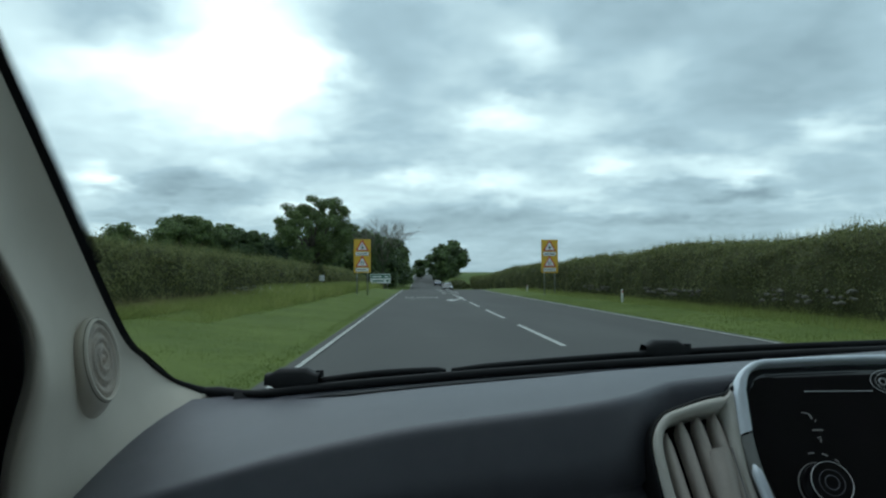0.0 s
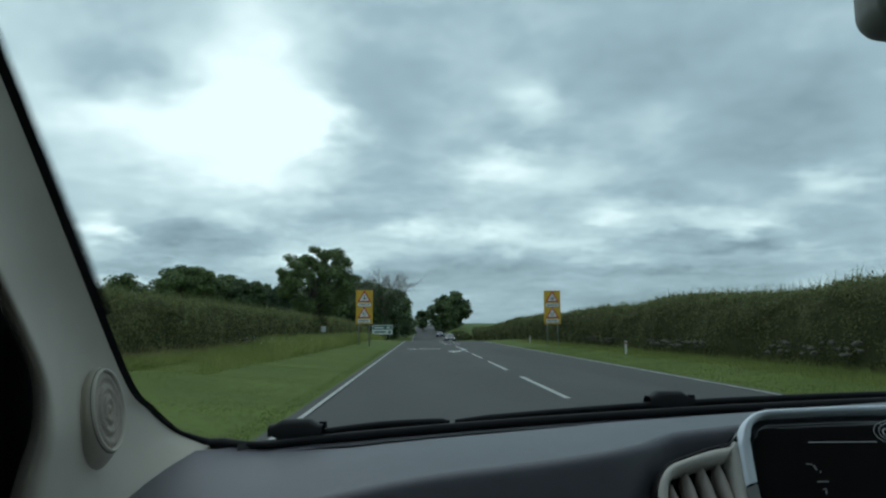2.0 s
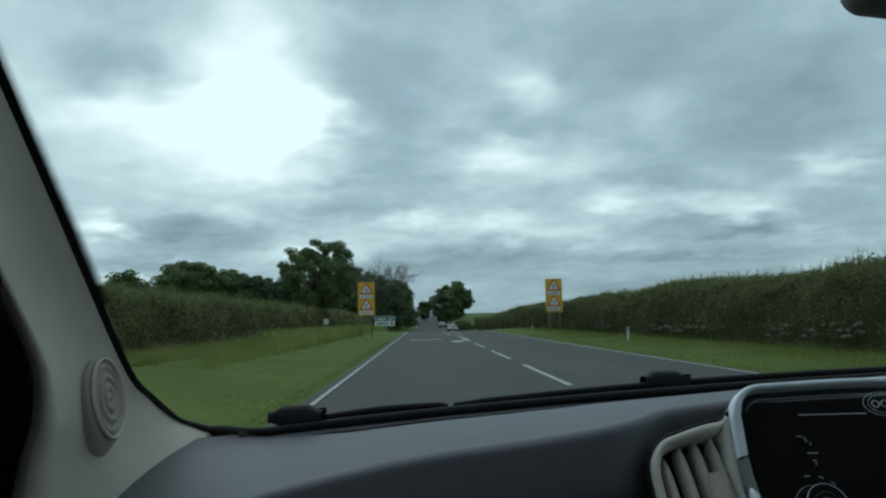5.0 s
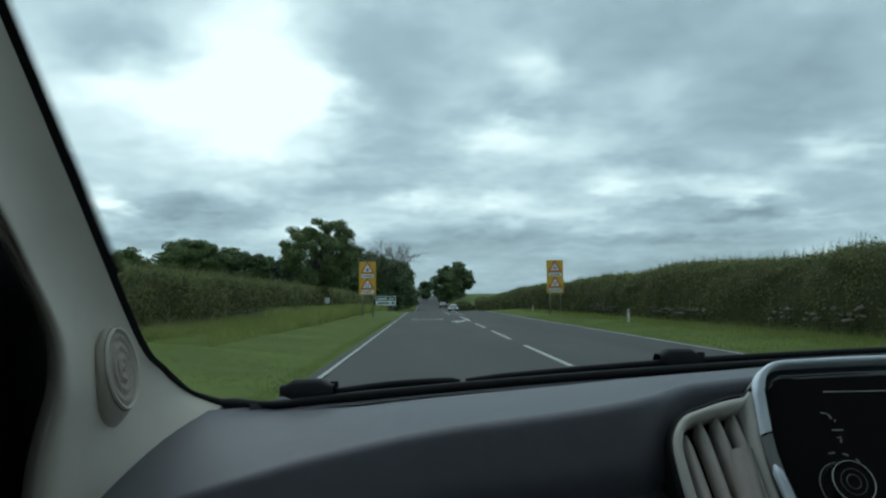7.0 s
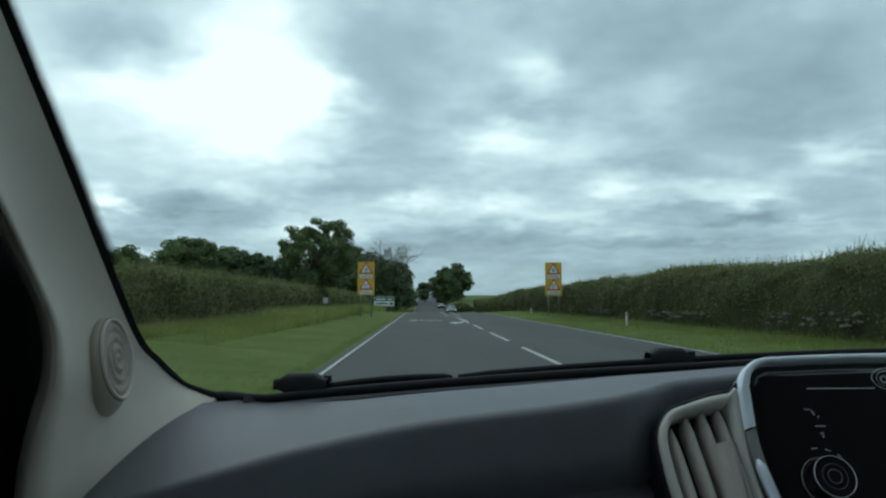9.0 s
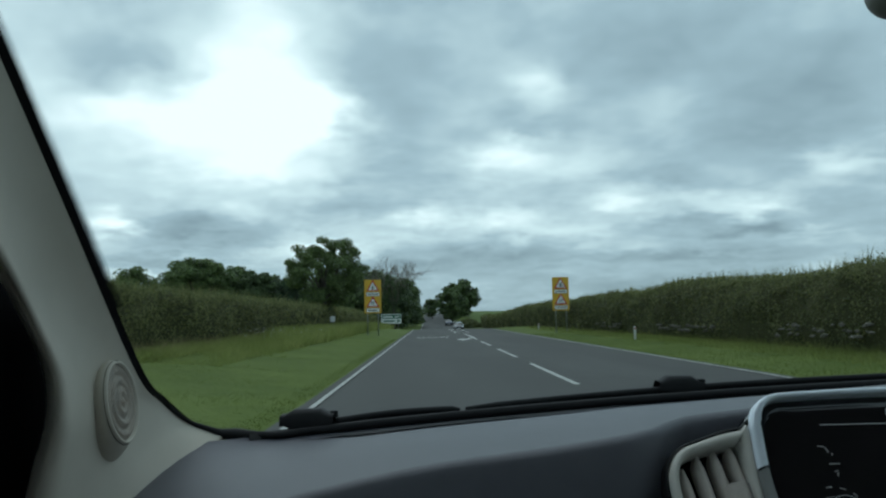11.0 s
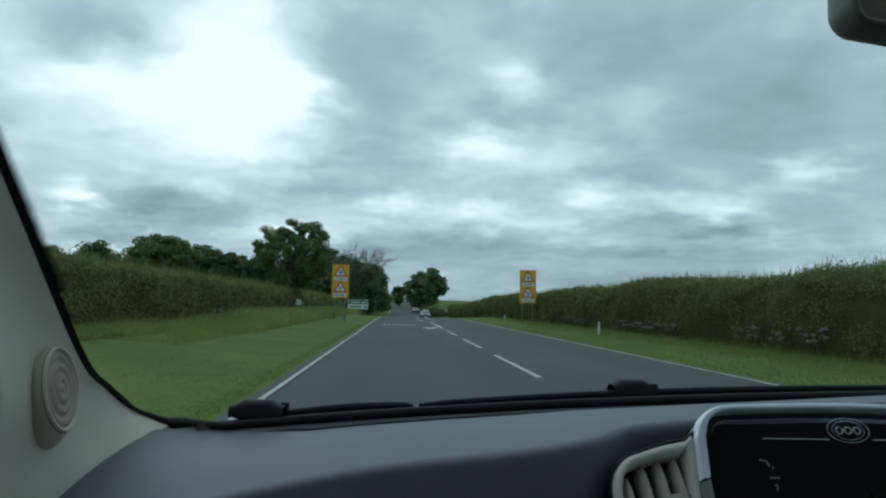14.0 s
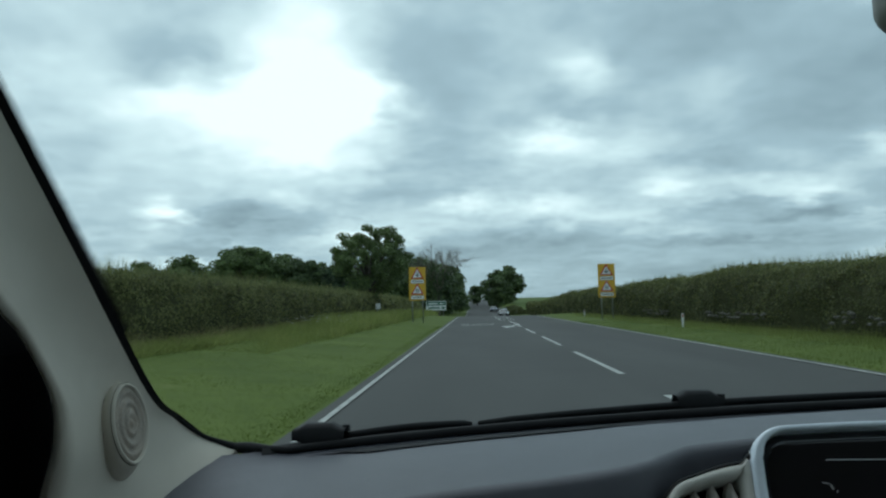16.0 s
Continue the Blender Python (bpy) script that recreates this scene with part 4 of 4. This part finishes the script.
part("cowl", grid([[bottom_line(x) + Vector((0, a, b)) for a, b in ((-0.03, -0.03), (-0.012, 0.0), (0.03, -0.004), (0.2, -0.03))] for x in xs[1:]]), M_RUBBER, car, "black plastic scuttle under the wipers", smooth=True)

# wipers resting along the foot of the glass


def wiper(x0, x1, xb0, xb1):
    a, b = bottom_line(x0), bottom_line(x1)
    w = part("wiper_arm", grid([[a + Vector((t * (x1 - x0), 0.02 + dy_, 0.011 + zt * (1 if 0.08 < t < 0.92 else 0.55))) for dy_, zt in ((-0.018, -0.012), (-0.018, 0.012), (-0.008, 0.0175), (0.012, 0.0175), (0.022, 0.0), (0.022, -0.012))] for t in (0.0, 0.08, 0.25, 0.5, 0.75, 0.92, 1.0)]), M_RUBBER, car, "black wiper arm with capped pivot", smooth=True)
    n = 16
    part("wiper_blade", tube([bottom_line(xb0 + (xb1 - xb0) * k / n) + Vector((0, 0.012, 0.001 + 0.004 * math.sin(math.pi * k / n))) for k in range(n + 1)], [0.0035] + [0.0065] * (n - 1) + [0.003], 8), M_RUBBER, w, "thin black wiper blade", smooth=True)
    part("pivot_cap", disc(0.007, 0.006, 0.01, Matrix.Translation(b + Vector((-0.002, 0.012, 0.014))), 12), M_RUBBER, w)


wiper(-0.187, -0.103, -0.11, 0.10)
wiper(0.447, 0.524, 0.11, 1.02)

# ---- dashboard ----


def crease(x):
    """The rounded front edge of the dash top."""
    g, h = min(max((x - 0.05) / 0.2, 0), 1), min(max((x - 0.27) / 0.08, 0), 1)
    return Vector((x, 0.795 + 0.03 * max(x, 0) - 0.010 * g * g * (3 - 2 * g) + 0.06 * h * h * (3 - 2 * h), 1.081 + 0.165 * x - 0.07 * max(x - 0.28, 0) - 0.35 * max(-0.27 - x, 0) + 0.008 * math.exp(-((x - 0.03) / 0.13) ** 2) - 0.018 * min(max((-0.09 - x) / 0.18, 0), 1) ** 1.3))


rows = []
for k in range(61):
    x = -0.36 + 1.62 * k / 60
    c = crease(x)
    t = bottom_line(max(x, -0.275)) + Vector((0, -0.032, -0.013))
    t.x = x
    row = [t + Vector((0, 0.085, -0.02)), t + Vector((0, 0.03, 0.007)), t]
    for f in (0.15, 0.3, 0.45, 0.6, 0.75, 0.88, 0.95):
        q = t.lerp(c, f)
        q.z += 0.0055 * math.sin(math.pi * f) * min(max((x + 0.33) / 0.25, -0.6), 1)
        row.append(q)
    row += [c + Vector((0, 0.007, 0.0008)), c + Vector((0, 0.001, -0.0015)), c + Vector((0, -0.003, -0.006)), c + Vector((0, -0.0045, -0.012)), c + Vector((0, -0.007, -0.02)), c + Vector((0, -0.014, -0.05)), c + Vector((0, -0.017, -0.085)), c + Vector((0, -0.004, -0.093)), c + Vector((0, -0.004, -0.097)),
            c + Vector((0, -0.02, -0.103)), c + Vector((0, -0.03, -0.18)), c + Vector((0, 0.03, -0.32)), c + Vector((0, 0.10, -0.55))]
    rows.append(row)
dash = part("dashboard", grid(rows), M_DASH, car, "dark grey soft grained dashboard", smooth=True)
# demister slot near the glass
slot = []
for k in range(31):
    x = -0.15 + 0.945 * k / 30
    f = min(k, 30 - k, 3) / 3
    c, t = crease(x), bottom_line(x) + Vector((0, -0.032, -0.013))
    row = []
    for g in (0.05, 0.17 - 0.06 * (1 - f)):
        q = t.lerp(c, 0.05 + (g - 0.05) * max(f, 0.1))
        q.z += 0.0055 * math.sin(math.pi * g) + 0.0025
        row.append(q)
    slot.append(row)
part("demister_slot", grid(slot), M_RUBBER, dash, "narrow dark demister slot", smooth=True)
# small side vent at the passenger's end
side = part("side_vent", box(-0.312, -0.262, 0.768, 0.796, 0.980, 1.022), M_DARK, dash, "small dark side vent", bevel=0.003)
for k in range(5):
    x0 = -0.308 + 0.0092 * k
    part("side_vent_slat", box(x0, x0 + 0.005, 0.7665, 0.790, 0.984, 1.0235 + 0.0008 * k), M_DASH, dash, bevel=0.0015)

# ---- centre panel, in its own tilted plane ----
TILT = radians(28)
PO = Matrix(((1, 0, 0, 0.39), (0, math.sin(TILT), -math.cos(TILT), 0.80), (0, math.cos(TILT), math.sin(TILT), 1.14), (0, 0, 0, 1)))


def rim_path(inset, n, top=0.030, left=0.0, right=0.350, low=-0.30, r=0.042):
    """The outline of the panel, up its left side, over the top and down the right, set in by inset."""
    l, rt, t, rr = left + inset, right - inset, top - inset * 0.6, max(r - inset, 0.008)
    pts = []
    for k in range(14):
        b = low + (t - rr - low) * (1 - (1 - k / 13) ** 1.6)
        pts.append((l - 0.006 * math.exp(-((b + 0.062) / 0.05) ** 2) + 0.006 * max(-0.09 - b, 0) / 0.05, b))
    for k in range(1, 11):
        a = math.pi - math.pi / 2 * k / 10
        pts.append((l + rr + rr * math.cos(a), t - rr + rr * math.sin(a) * 0.92 - 0.0))
    for k in range(1, 20):
        s = k / 20
        pts.append((l + rr + (rt - l - 2 * rr) * s, t - rr * 0.08 + 0.004 * math.sin(math.pi * s)))
    for k in range(0, 11):
        a = math.pi / 2 - math.pi / 2 * k / 10
        pts.append((rt - rr + rr * math.cos(a), t - rr + rr * math.sin(a) * 0.92))
    for k in range(1, 14):
        pts.append((rt, t - rr + (low - t + rr) * k / 13))
    return [Vector((a, b, n)) for a, b in pts]


panel = part("media_panel", grid([[PO @ p for p in rim_path(i, n)] for i, n in ((0.004, -0.05), (0.006, -0.014), (0.0136, -0.0085), (0.020, -0.0042), (0.028, -0.0012), (0.038, 0.0006), (0.05, 0.0012), (0.08, 0.0012), (0.165, 0.0012))]), M_GLOSS, car, "glossy black centre panel with media display", smooth=True)
outer = [rim_path(i, n) for i, n in ((0.0, -0.006), (0.0004, 0.002), (0.0018, 0.0046), (0.0042, 0.0056), (0.0085, 0.0058), (0.0112, 0.0052), (0.0128, 0.0030), (0.0136, -0.002), (0.0138, -0.012))]
N_P = len(outer[0])
part("silver_bezel", grid([[PO @ p for p in row[9:N_P - 10]] for row in outer]), M_SILVER, panel, "satin silver bezel round the panel", smooth=True)
for sl in (slice(0, 10), slice(N_P - 11, N_P)):
    part("lower_bezel", grid([[PO @ (p + Vector((0, -0.002, -0.001))) for p in row[sl]] for row in outer]), M_GREY, panel, "grey lower end of the bezel", smooth=True)
part("bezel_accent", tube([PO @ Vector((-0.0005 + 0.0015 * k, -0.086 - 0.008 * k, 0.004)) for k in range(7)], [0.0015] + [0.0055] * 5 + [0.002], 8), M_SILVER, panel, "silver accent", smooth=True)
# thin chrome line, oval emblem without lettering, small icons
for a0, a1 in ((0.074, 0.148), (0.197, 0.268)):
    part("chrome_line", box(a0, a1, -0.0105, -0.0095, 0.0012, 0.002, PO), M_CHROME, panel)
EM = PO @ Matrix.Translation((0.172, 0.0, 0.0015))
for r, w in ((0.024, 0.0010), (0.0185, 0.0008)):
    a = [2 * math.pi * k / 40 for k in range(41)]
    part("emblem_oval", grid([[EM @ Vector((rr * math.cos(t), rr * 0.58 * math.sin(t), 0.001)) for t in a] for rr in (r - w, r)]), M_CHROME, panel, "plain oval emblem outline")
for k in range(3):
    part("emblem_ring", ring(0.003, 0.0045, 0.0005, 0.0015, EM @ Matrix.Translation((-0.010 + 0.010 * k, 0, 0)), 20), M_CHROME, panel)
for a0, b0, w, h, tilt in ((0.064, -0.0335, 0.007, 0.0014, -8), (0.0725, -0.0400, 0.0022, 0.0055, 20), (0.0755, -0.0425, 0.0012, 0.003, -30), (0.0705, -0.0522, 0.0115, 0.0016, 0), (0.0735, -0.0600, 0.0045, 0.0012, 12), (0.0750, -0.0640, 0.0016, 0.0040, -15)):
    part("icon_mark", box(0, w, 0, h, 0.0012, 0.0017, PO @ Matrix.Translation((a0, b0, 0)) @ Matrix.Rotation(radians(tilt), 4, "Z")), M_ICON, panel)
for k, ang in enumerate((95, 70, 48)):
    m = PO @ Matrix.Translation((0.065, -0.108, 0.0)) @ Matrix.Rotation(radians(ang), 4, "Z") @ Matrix.Translation((0.033, 0, 0.0015))
    part("icon_mark", box(-0.0007, 0.0009, -0.0035 + 0.0008 * k, 0.0030, 0, 0.0006, m), M_ICON, panel)
KN = PO @ Matrix.Translation((0.065, -0.108, 0.0))
knob = part("volume_knob", disc(0.0225, 0.0215, 0.020, KN @ Matrix.Translation((0, 0, 0.010)), 40), M_GLOSS, panel, "round black volume knob", bevel=0.0015)
part("knob_ring", ring(0.0232, 0.0243, 0.001, 0.0025, KN, 40), M_ICON, knob, "thin chrome ring", smooth=True)
part("knob_ring", ring(0.0199, 0.0206, 0.020, 0.0210, KN, 40), M_CHROME, knob, "thin chrome ring", smooth=True)
for r_in, r_out in ((0.012, 0.0128), (0.0062, 0.0074)):
    part("knob_groove", ring(r_in, r_out, 0.0200, 0.0206, KN, 30), M_DASH, knob, smooth=True)
# second knob on the far side of the panel
copy_kn = PO @ Matrix.Translation((0.280, -0.106, 0.0))
knob2 = part("tuning_knob", disc(0.025, 0.023, 0.020, copy_kn @ Matrix.Translation((0, 0, 0.010)), 40), M_GLOSS, panel, "round black tuning knob", bevel=0.0015)
part("knob_ring", ring(0.0255, 0.0272, 0.001, 0.003, copy_kn, 40), M_SILVER, knob2, "thin chrome ring", smooth=True)


# air vent beside the panel: cream surround, dark throat, curved upright slats
def vent_outline(inset, n):
    pts = smooth_line([(0.006 - inset * 1.2, -0.155 + inset, 0), (-0.003 - inset * 1.1, -0.09, 0), (0.0 - inset * 1.2, -0.0105 - inset * 1.5, 0), (-0.010 - inset * 0.8, -0.0115 - inset * 1.4, 0), (-0.030, -0.0150 - inset * 1.2, 0), (-0.055, -0.0225 - inset * 1.0, 0), (-0.080 + inset * 0.3, -0.0325 - inset * 0.9, 0), (-0.0955 + inset * 0.9, -0.055 - inset * 0.5, 0), (-0.0965 + inset, -0.088, 0), (-0.091 + inset, -0.13, 0), (-0.078 + inset * 0.6, -0.155 + inset, 0)], 66)
    return [Vector((p.x, p.y, n)) for p in pts]


vent = part("air_vent", grid([[PO @ p for p in vent_outline(i, n)] for i, n in ((-0.002, -0.09), (-0.001, -0.012), (0.002, 0.0), (0.006, 0.0025), (0.0095, 0.001), (0.0118, -0.006), (0.0120, -0.05))], closed=True), M_VENT, car, "cream framed air vent", smooth=True)
part("vent_joint", grid([[PO @ p for p in vent_outline(i, n)] for i, n in ((-0.0034, -0.09), (-0.0032, -0.012), (-0.0028, -0.005), (-0.0005, -0.0035))], closed=True), M_RUBBER, vent, "dark joint round the vent", smooth=True)
bm = bmesh.new()
bm.faces.new([bm.verts.new(PO @ p) for p in vent_outline(0.010, -0.032)])
part("vent_throat", bm, M_DARK, vent, "dark vent throat")
for a_top, b_top, a_low in ((-0.0785, -0.050, -0.0690), (-0.0600, -0.0375, -0.0490), (-0.0415, -0.0325, -0.0310), (-0.0235, -0.0290, -0.0125)):
    rws = []
    for k in range(15):
        f = k / 14
        b = b_top + (-0.15 - b_top) * f
        a = a_top + (a_low - a_top) * f
        w = 0.0060 * min(1, (f * 9 + 0.02) ** 0.5)
        bulge = -0.012 + 0.013 * math.sin(min(f * 1.5 + 0.12, 1.57))
        rws.append([PO @ Vector((a + w * u, b, bulge + d)) for u, d in ((-1.0, -0.02), (-0.9, -0.005), (-0.45, 0.001), (0.25, 0.0015), (0.8, -0.004), (1.0, -0.02))])
    part("slat", grid(rws), M_SLAT, vent, smooth=True)
part("vent_tab", grid([[PO @ Vector((a, b, n)) for a, n in ((-0.0405, -0.004), (-0.039, 0.006), (-0.031, 0.0105), (-0.0225, 0.009), (-0.021, -0.004))] for b in (-0.070, -0.0715, -0.09, -0.13, -0.15)]), M_SLAT, vent, "raised adjuster tab", smooth=True)
part("tab_edge", tube([PO @ Vector((-0.0215 + 0.0010 * k, -0.0705 - 0.011 * k, 0.0095)) for k in range(6)], 0.0007, 6), M_ICON, vent)

# ---- rear-view mirror ----


def mirror_outline(inset, y):
    """Rounded outline of the mirror housing, set in by inset."""
    pts = []
    x0, x1, z0, z1, r = 0.499 + inset, 0.769 - inset, 1.549 + inset, 1.629 - inset, max(0.024 - inset, 0.006)
    for cx, cz, a0 in ((x1 - r, z1 - r, 0), (x0 + r, z1 - r, 90), (x0 + r, z0 + r, 180), (x1 - r, z0 + r, 270)):
        for k in range(9):
            a = radians(a0 + 90 * k / 8)
            px = cx + r * math.cos(a)
            pts.append((px, y, cz + r * math.sin(a) - 0.12 * (px - 0.490)))
    return pts


bm = grid([mirror_outline(i, y) for i, y in ((0.030, 0.742), (0.012, 0.736), (0.003, 0.725), (0.0, 0.712), (0.0, 0.695), (0.003, 0.686))], closed=True)
bm.verts.ensure_lookup_table()
bm.faces.new(bm.verts[0:36])
mir = part("rear_view_mirror", bm, M_HOUSING, car, "dark grey rear-view mirror with rounded housing", smooth=True)
part("mirror_rim", grid([mirror_outline(i, y) for i, y in ((0.002, 0.6875), (0.004, 0.6835), (0.009, 0.6835), (0.011, 0.686))], closed=True), M_HOUSING, mir, "grey rim round the glass", smooth=True)
bm = bmesh.new()
bm.faces.new([bm.verts.new(p) for p in mirror_outline(0.0095, 0.6845)])
part("mirror_face", bm, M_MIRROR, mir)
part("mirror_stem", tube([(0.62, 0.725, 1.575), (0.62, 0.72, 1.61), (0.62, 0.69, 1.645)], 0.01, 8), M_DASH, mir, smooth=True)

# ---- rest of the cabin, closing it round the camera ----
# mostly unseen; pale lining, seats and door panels reflect light onto the dash
part("headliner", grid([[(x, y, 1.65 + 0.06 * (1 - ((x - CX) / 0.80) ** 2) - 0.05 * max(0, (-y - 0.8)) ) for x in (-0.34, -0.1, 0.2, CX, 0.72, 1.02, 1.26)] for y in (0.57, 0.2, -0.3, -0.9, -1.6)]), M_LINING, car, "pale grey roof lining", smooth=True)
door = part("door_lining", box(-0.46, -0.415, 0.50, 0.93, 0.45, 1.39), M_DARK, car, "black door lining and mirror corner", bevel=0.01)
part("door_corner", box(-0.46, -0.412, 0.50, 1.02, 0.45, 1.26), M_DARK, car, "black door corner panel", bevel=0.008)
part("door_lower", box(-0.46, -0.40, -1.6, 0.50, 0.45, 1.0), M_SEAT, car, "beige lower door panel", bevel=0.01)
part("door_lower", box(1.32, 1.38, -1.6, 1.15, 0.45, 1.0), M_SEAT, car, "beige lower door panel", bevel=0.01)
part("roof_rail", box(-0.46, -0.335, -1.6, 0.5, 1.50, 1.67), M_LINING, car, bevel=0.02)
part("roof_rail", box(1.255, 1.38, -1.6, 0.5, 1.50, 1.67), M_LINING, car, bevel=0.02)
part("cabin_floor", box(-0.46, 1.38, -1.6, 1.25, 0.40, 0.45), M_DARK, car)
part("rear_wall", box(-0.46, 1.38, -1.66, -1.6, 0.40, 1.02), M_SEAT, car)
part("rear_header", box(-0.46, 1.38, -1.66, -1.6, 1.52, 1.67), M_LINING, car)
part("bulkhead", box(-0.46, 1.38, 1.25, 1.28, 0.40, 1.02), M_DARK, car)
for sx in (0.02, 0.90):
    part("seat_back", box(sx - 0.24, sx + 0.24, -0.52, -0.38, 0.55, 1.16), M_SEAT, car, "beige fabric seat back", bevel=0.05, segments=3, smooth=True)

# plain outer shell, so that the car stands on its wheels
shell = [(2.25, 0.62, 0.45, 0.72), (2.1, 0.74, 0.36, 0.84), (1.7, 0.84, 0.30, 0.95), (1.30, 0.88, 0.28, 1.04)]
rows = []
for yy, w, a, b in shell:
    rows.append([(CX - w, yy, a), (CX - w * 1.03, yy, (a + b) / 2), (CX - w * 0.96, yy, b - 0.05), (CX - w * 0.7, yy, b), (CX, yy, b + 0.02), (CX + w * 0.7, yy, b), (CX + w * 0.96, yy, b - 0.05), (CX + w * 1.03, yy, (a + b) / 2), (CX + w, yy, a)])
part("bonnet", grid(rows), M_GREYCAR, car, "plain dark bonnet", smooth=True)
for wx in (CX - 0.80, CX + 0.80):
    for wy in (1.55, -1.05):
        m = Matrix.Translation((wx, wy, 0.32)) @ Matrix.Rotation(math.pi / 2, 4, "Y")
        tyre = part("wheel", disc(0.315, 0.315, 0.2, m, 28), M_TYRE, car, bevel=0.025)
        part("rim", disc(0.2, 0.19, 0.21, m, 20), M_RIM, tyre)
# outer body: roof skin, sides and tail round the cabin
rows = []
for yy, zt, w in ((0.50, 1.705, 0.80), (0.2, 1.735, 0.87), (-0.5, 1.745, 0.90), (-1.2, 1.71, 0.89), (-1.70, 1.655, 0.84)):
    rows.append([(CX - w - 0.045, yy, zt - 0.14), (CX - w - 0.02, yy, zt - 0.05), (CX - w * 0.85, yy, zt), (CX, yy, zt + 0.035), (CX + w * 0.85, yy, zt), (CX + w + 0.02, yy, zt - 0.05), (CX + w + 0.045, yy, zt - 0.14)])
part("roof", grid(rows), M_GREYCAR, car, "dark painted roof skin", smooth=True)
for sx in (-1, 1):
    rows = []
    for yy, bulge in ((-1.72, 0.0), (-1.2, 0.03), (-0.3, 0.04), (0.6, 0.04), (1.3, 0.0)):
        rows.append([(CX + sx * (0.925 + bulge + dx), yy, z) for dx, z in ((-0.03, 0.26), (0.0, 0.45), (0.02, 0.70), (0.0, 0.90), (-0.015, 0.985))])
    side_panel = part("body_side", grid(rows), M_GREYCAR, car, "dark painted body side", smooth=True)
    part("door_handle", box(CX + sx * 0.985 - 0.012, CX + sx * 0.985 + 0.012, -0.42, -0.24, 0.86, 0.885), M_SILVER, side_panel, bevel=0.004)
part("tail", grid([[(CX - 0.93, -1.68, z), (CX - 0.7, -1.78 - d, z), (CX, -1.82 - d, z), (CX + 0.7, -1.78 - d, z), (CX + 0.93, -1.68, z)] for z, d in ((0.3, 0.0), (0.5, 0.05), (0.75, 0.05), (1.02, 0.0))]), M_GREYCAR, car, "dark painted tail panel", smooth=True)
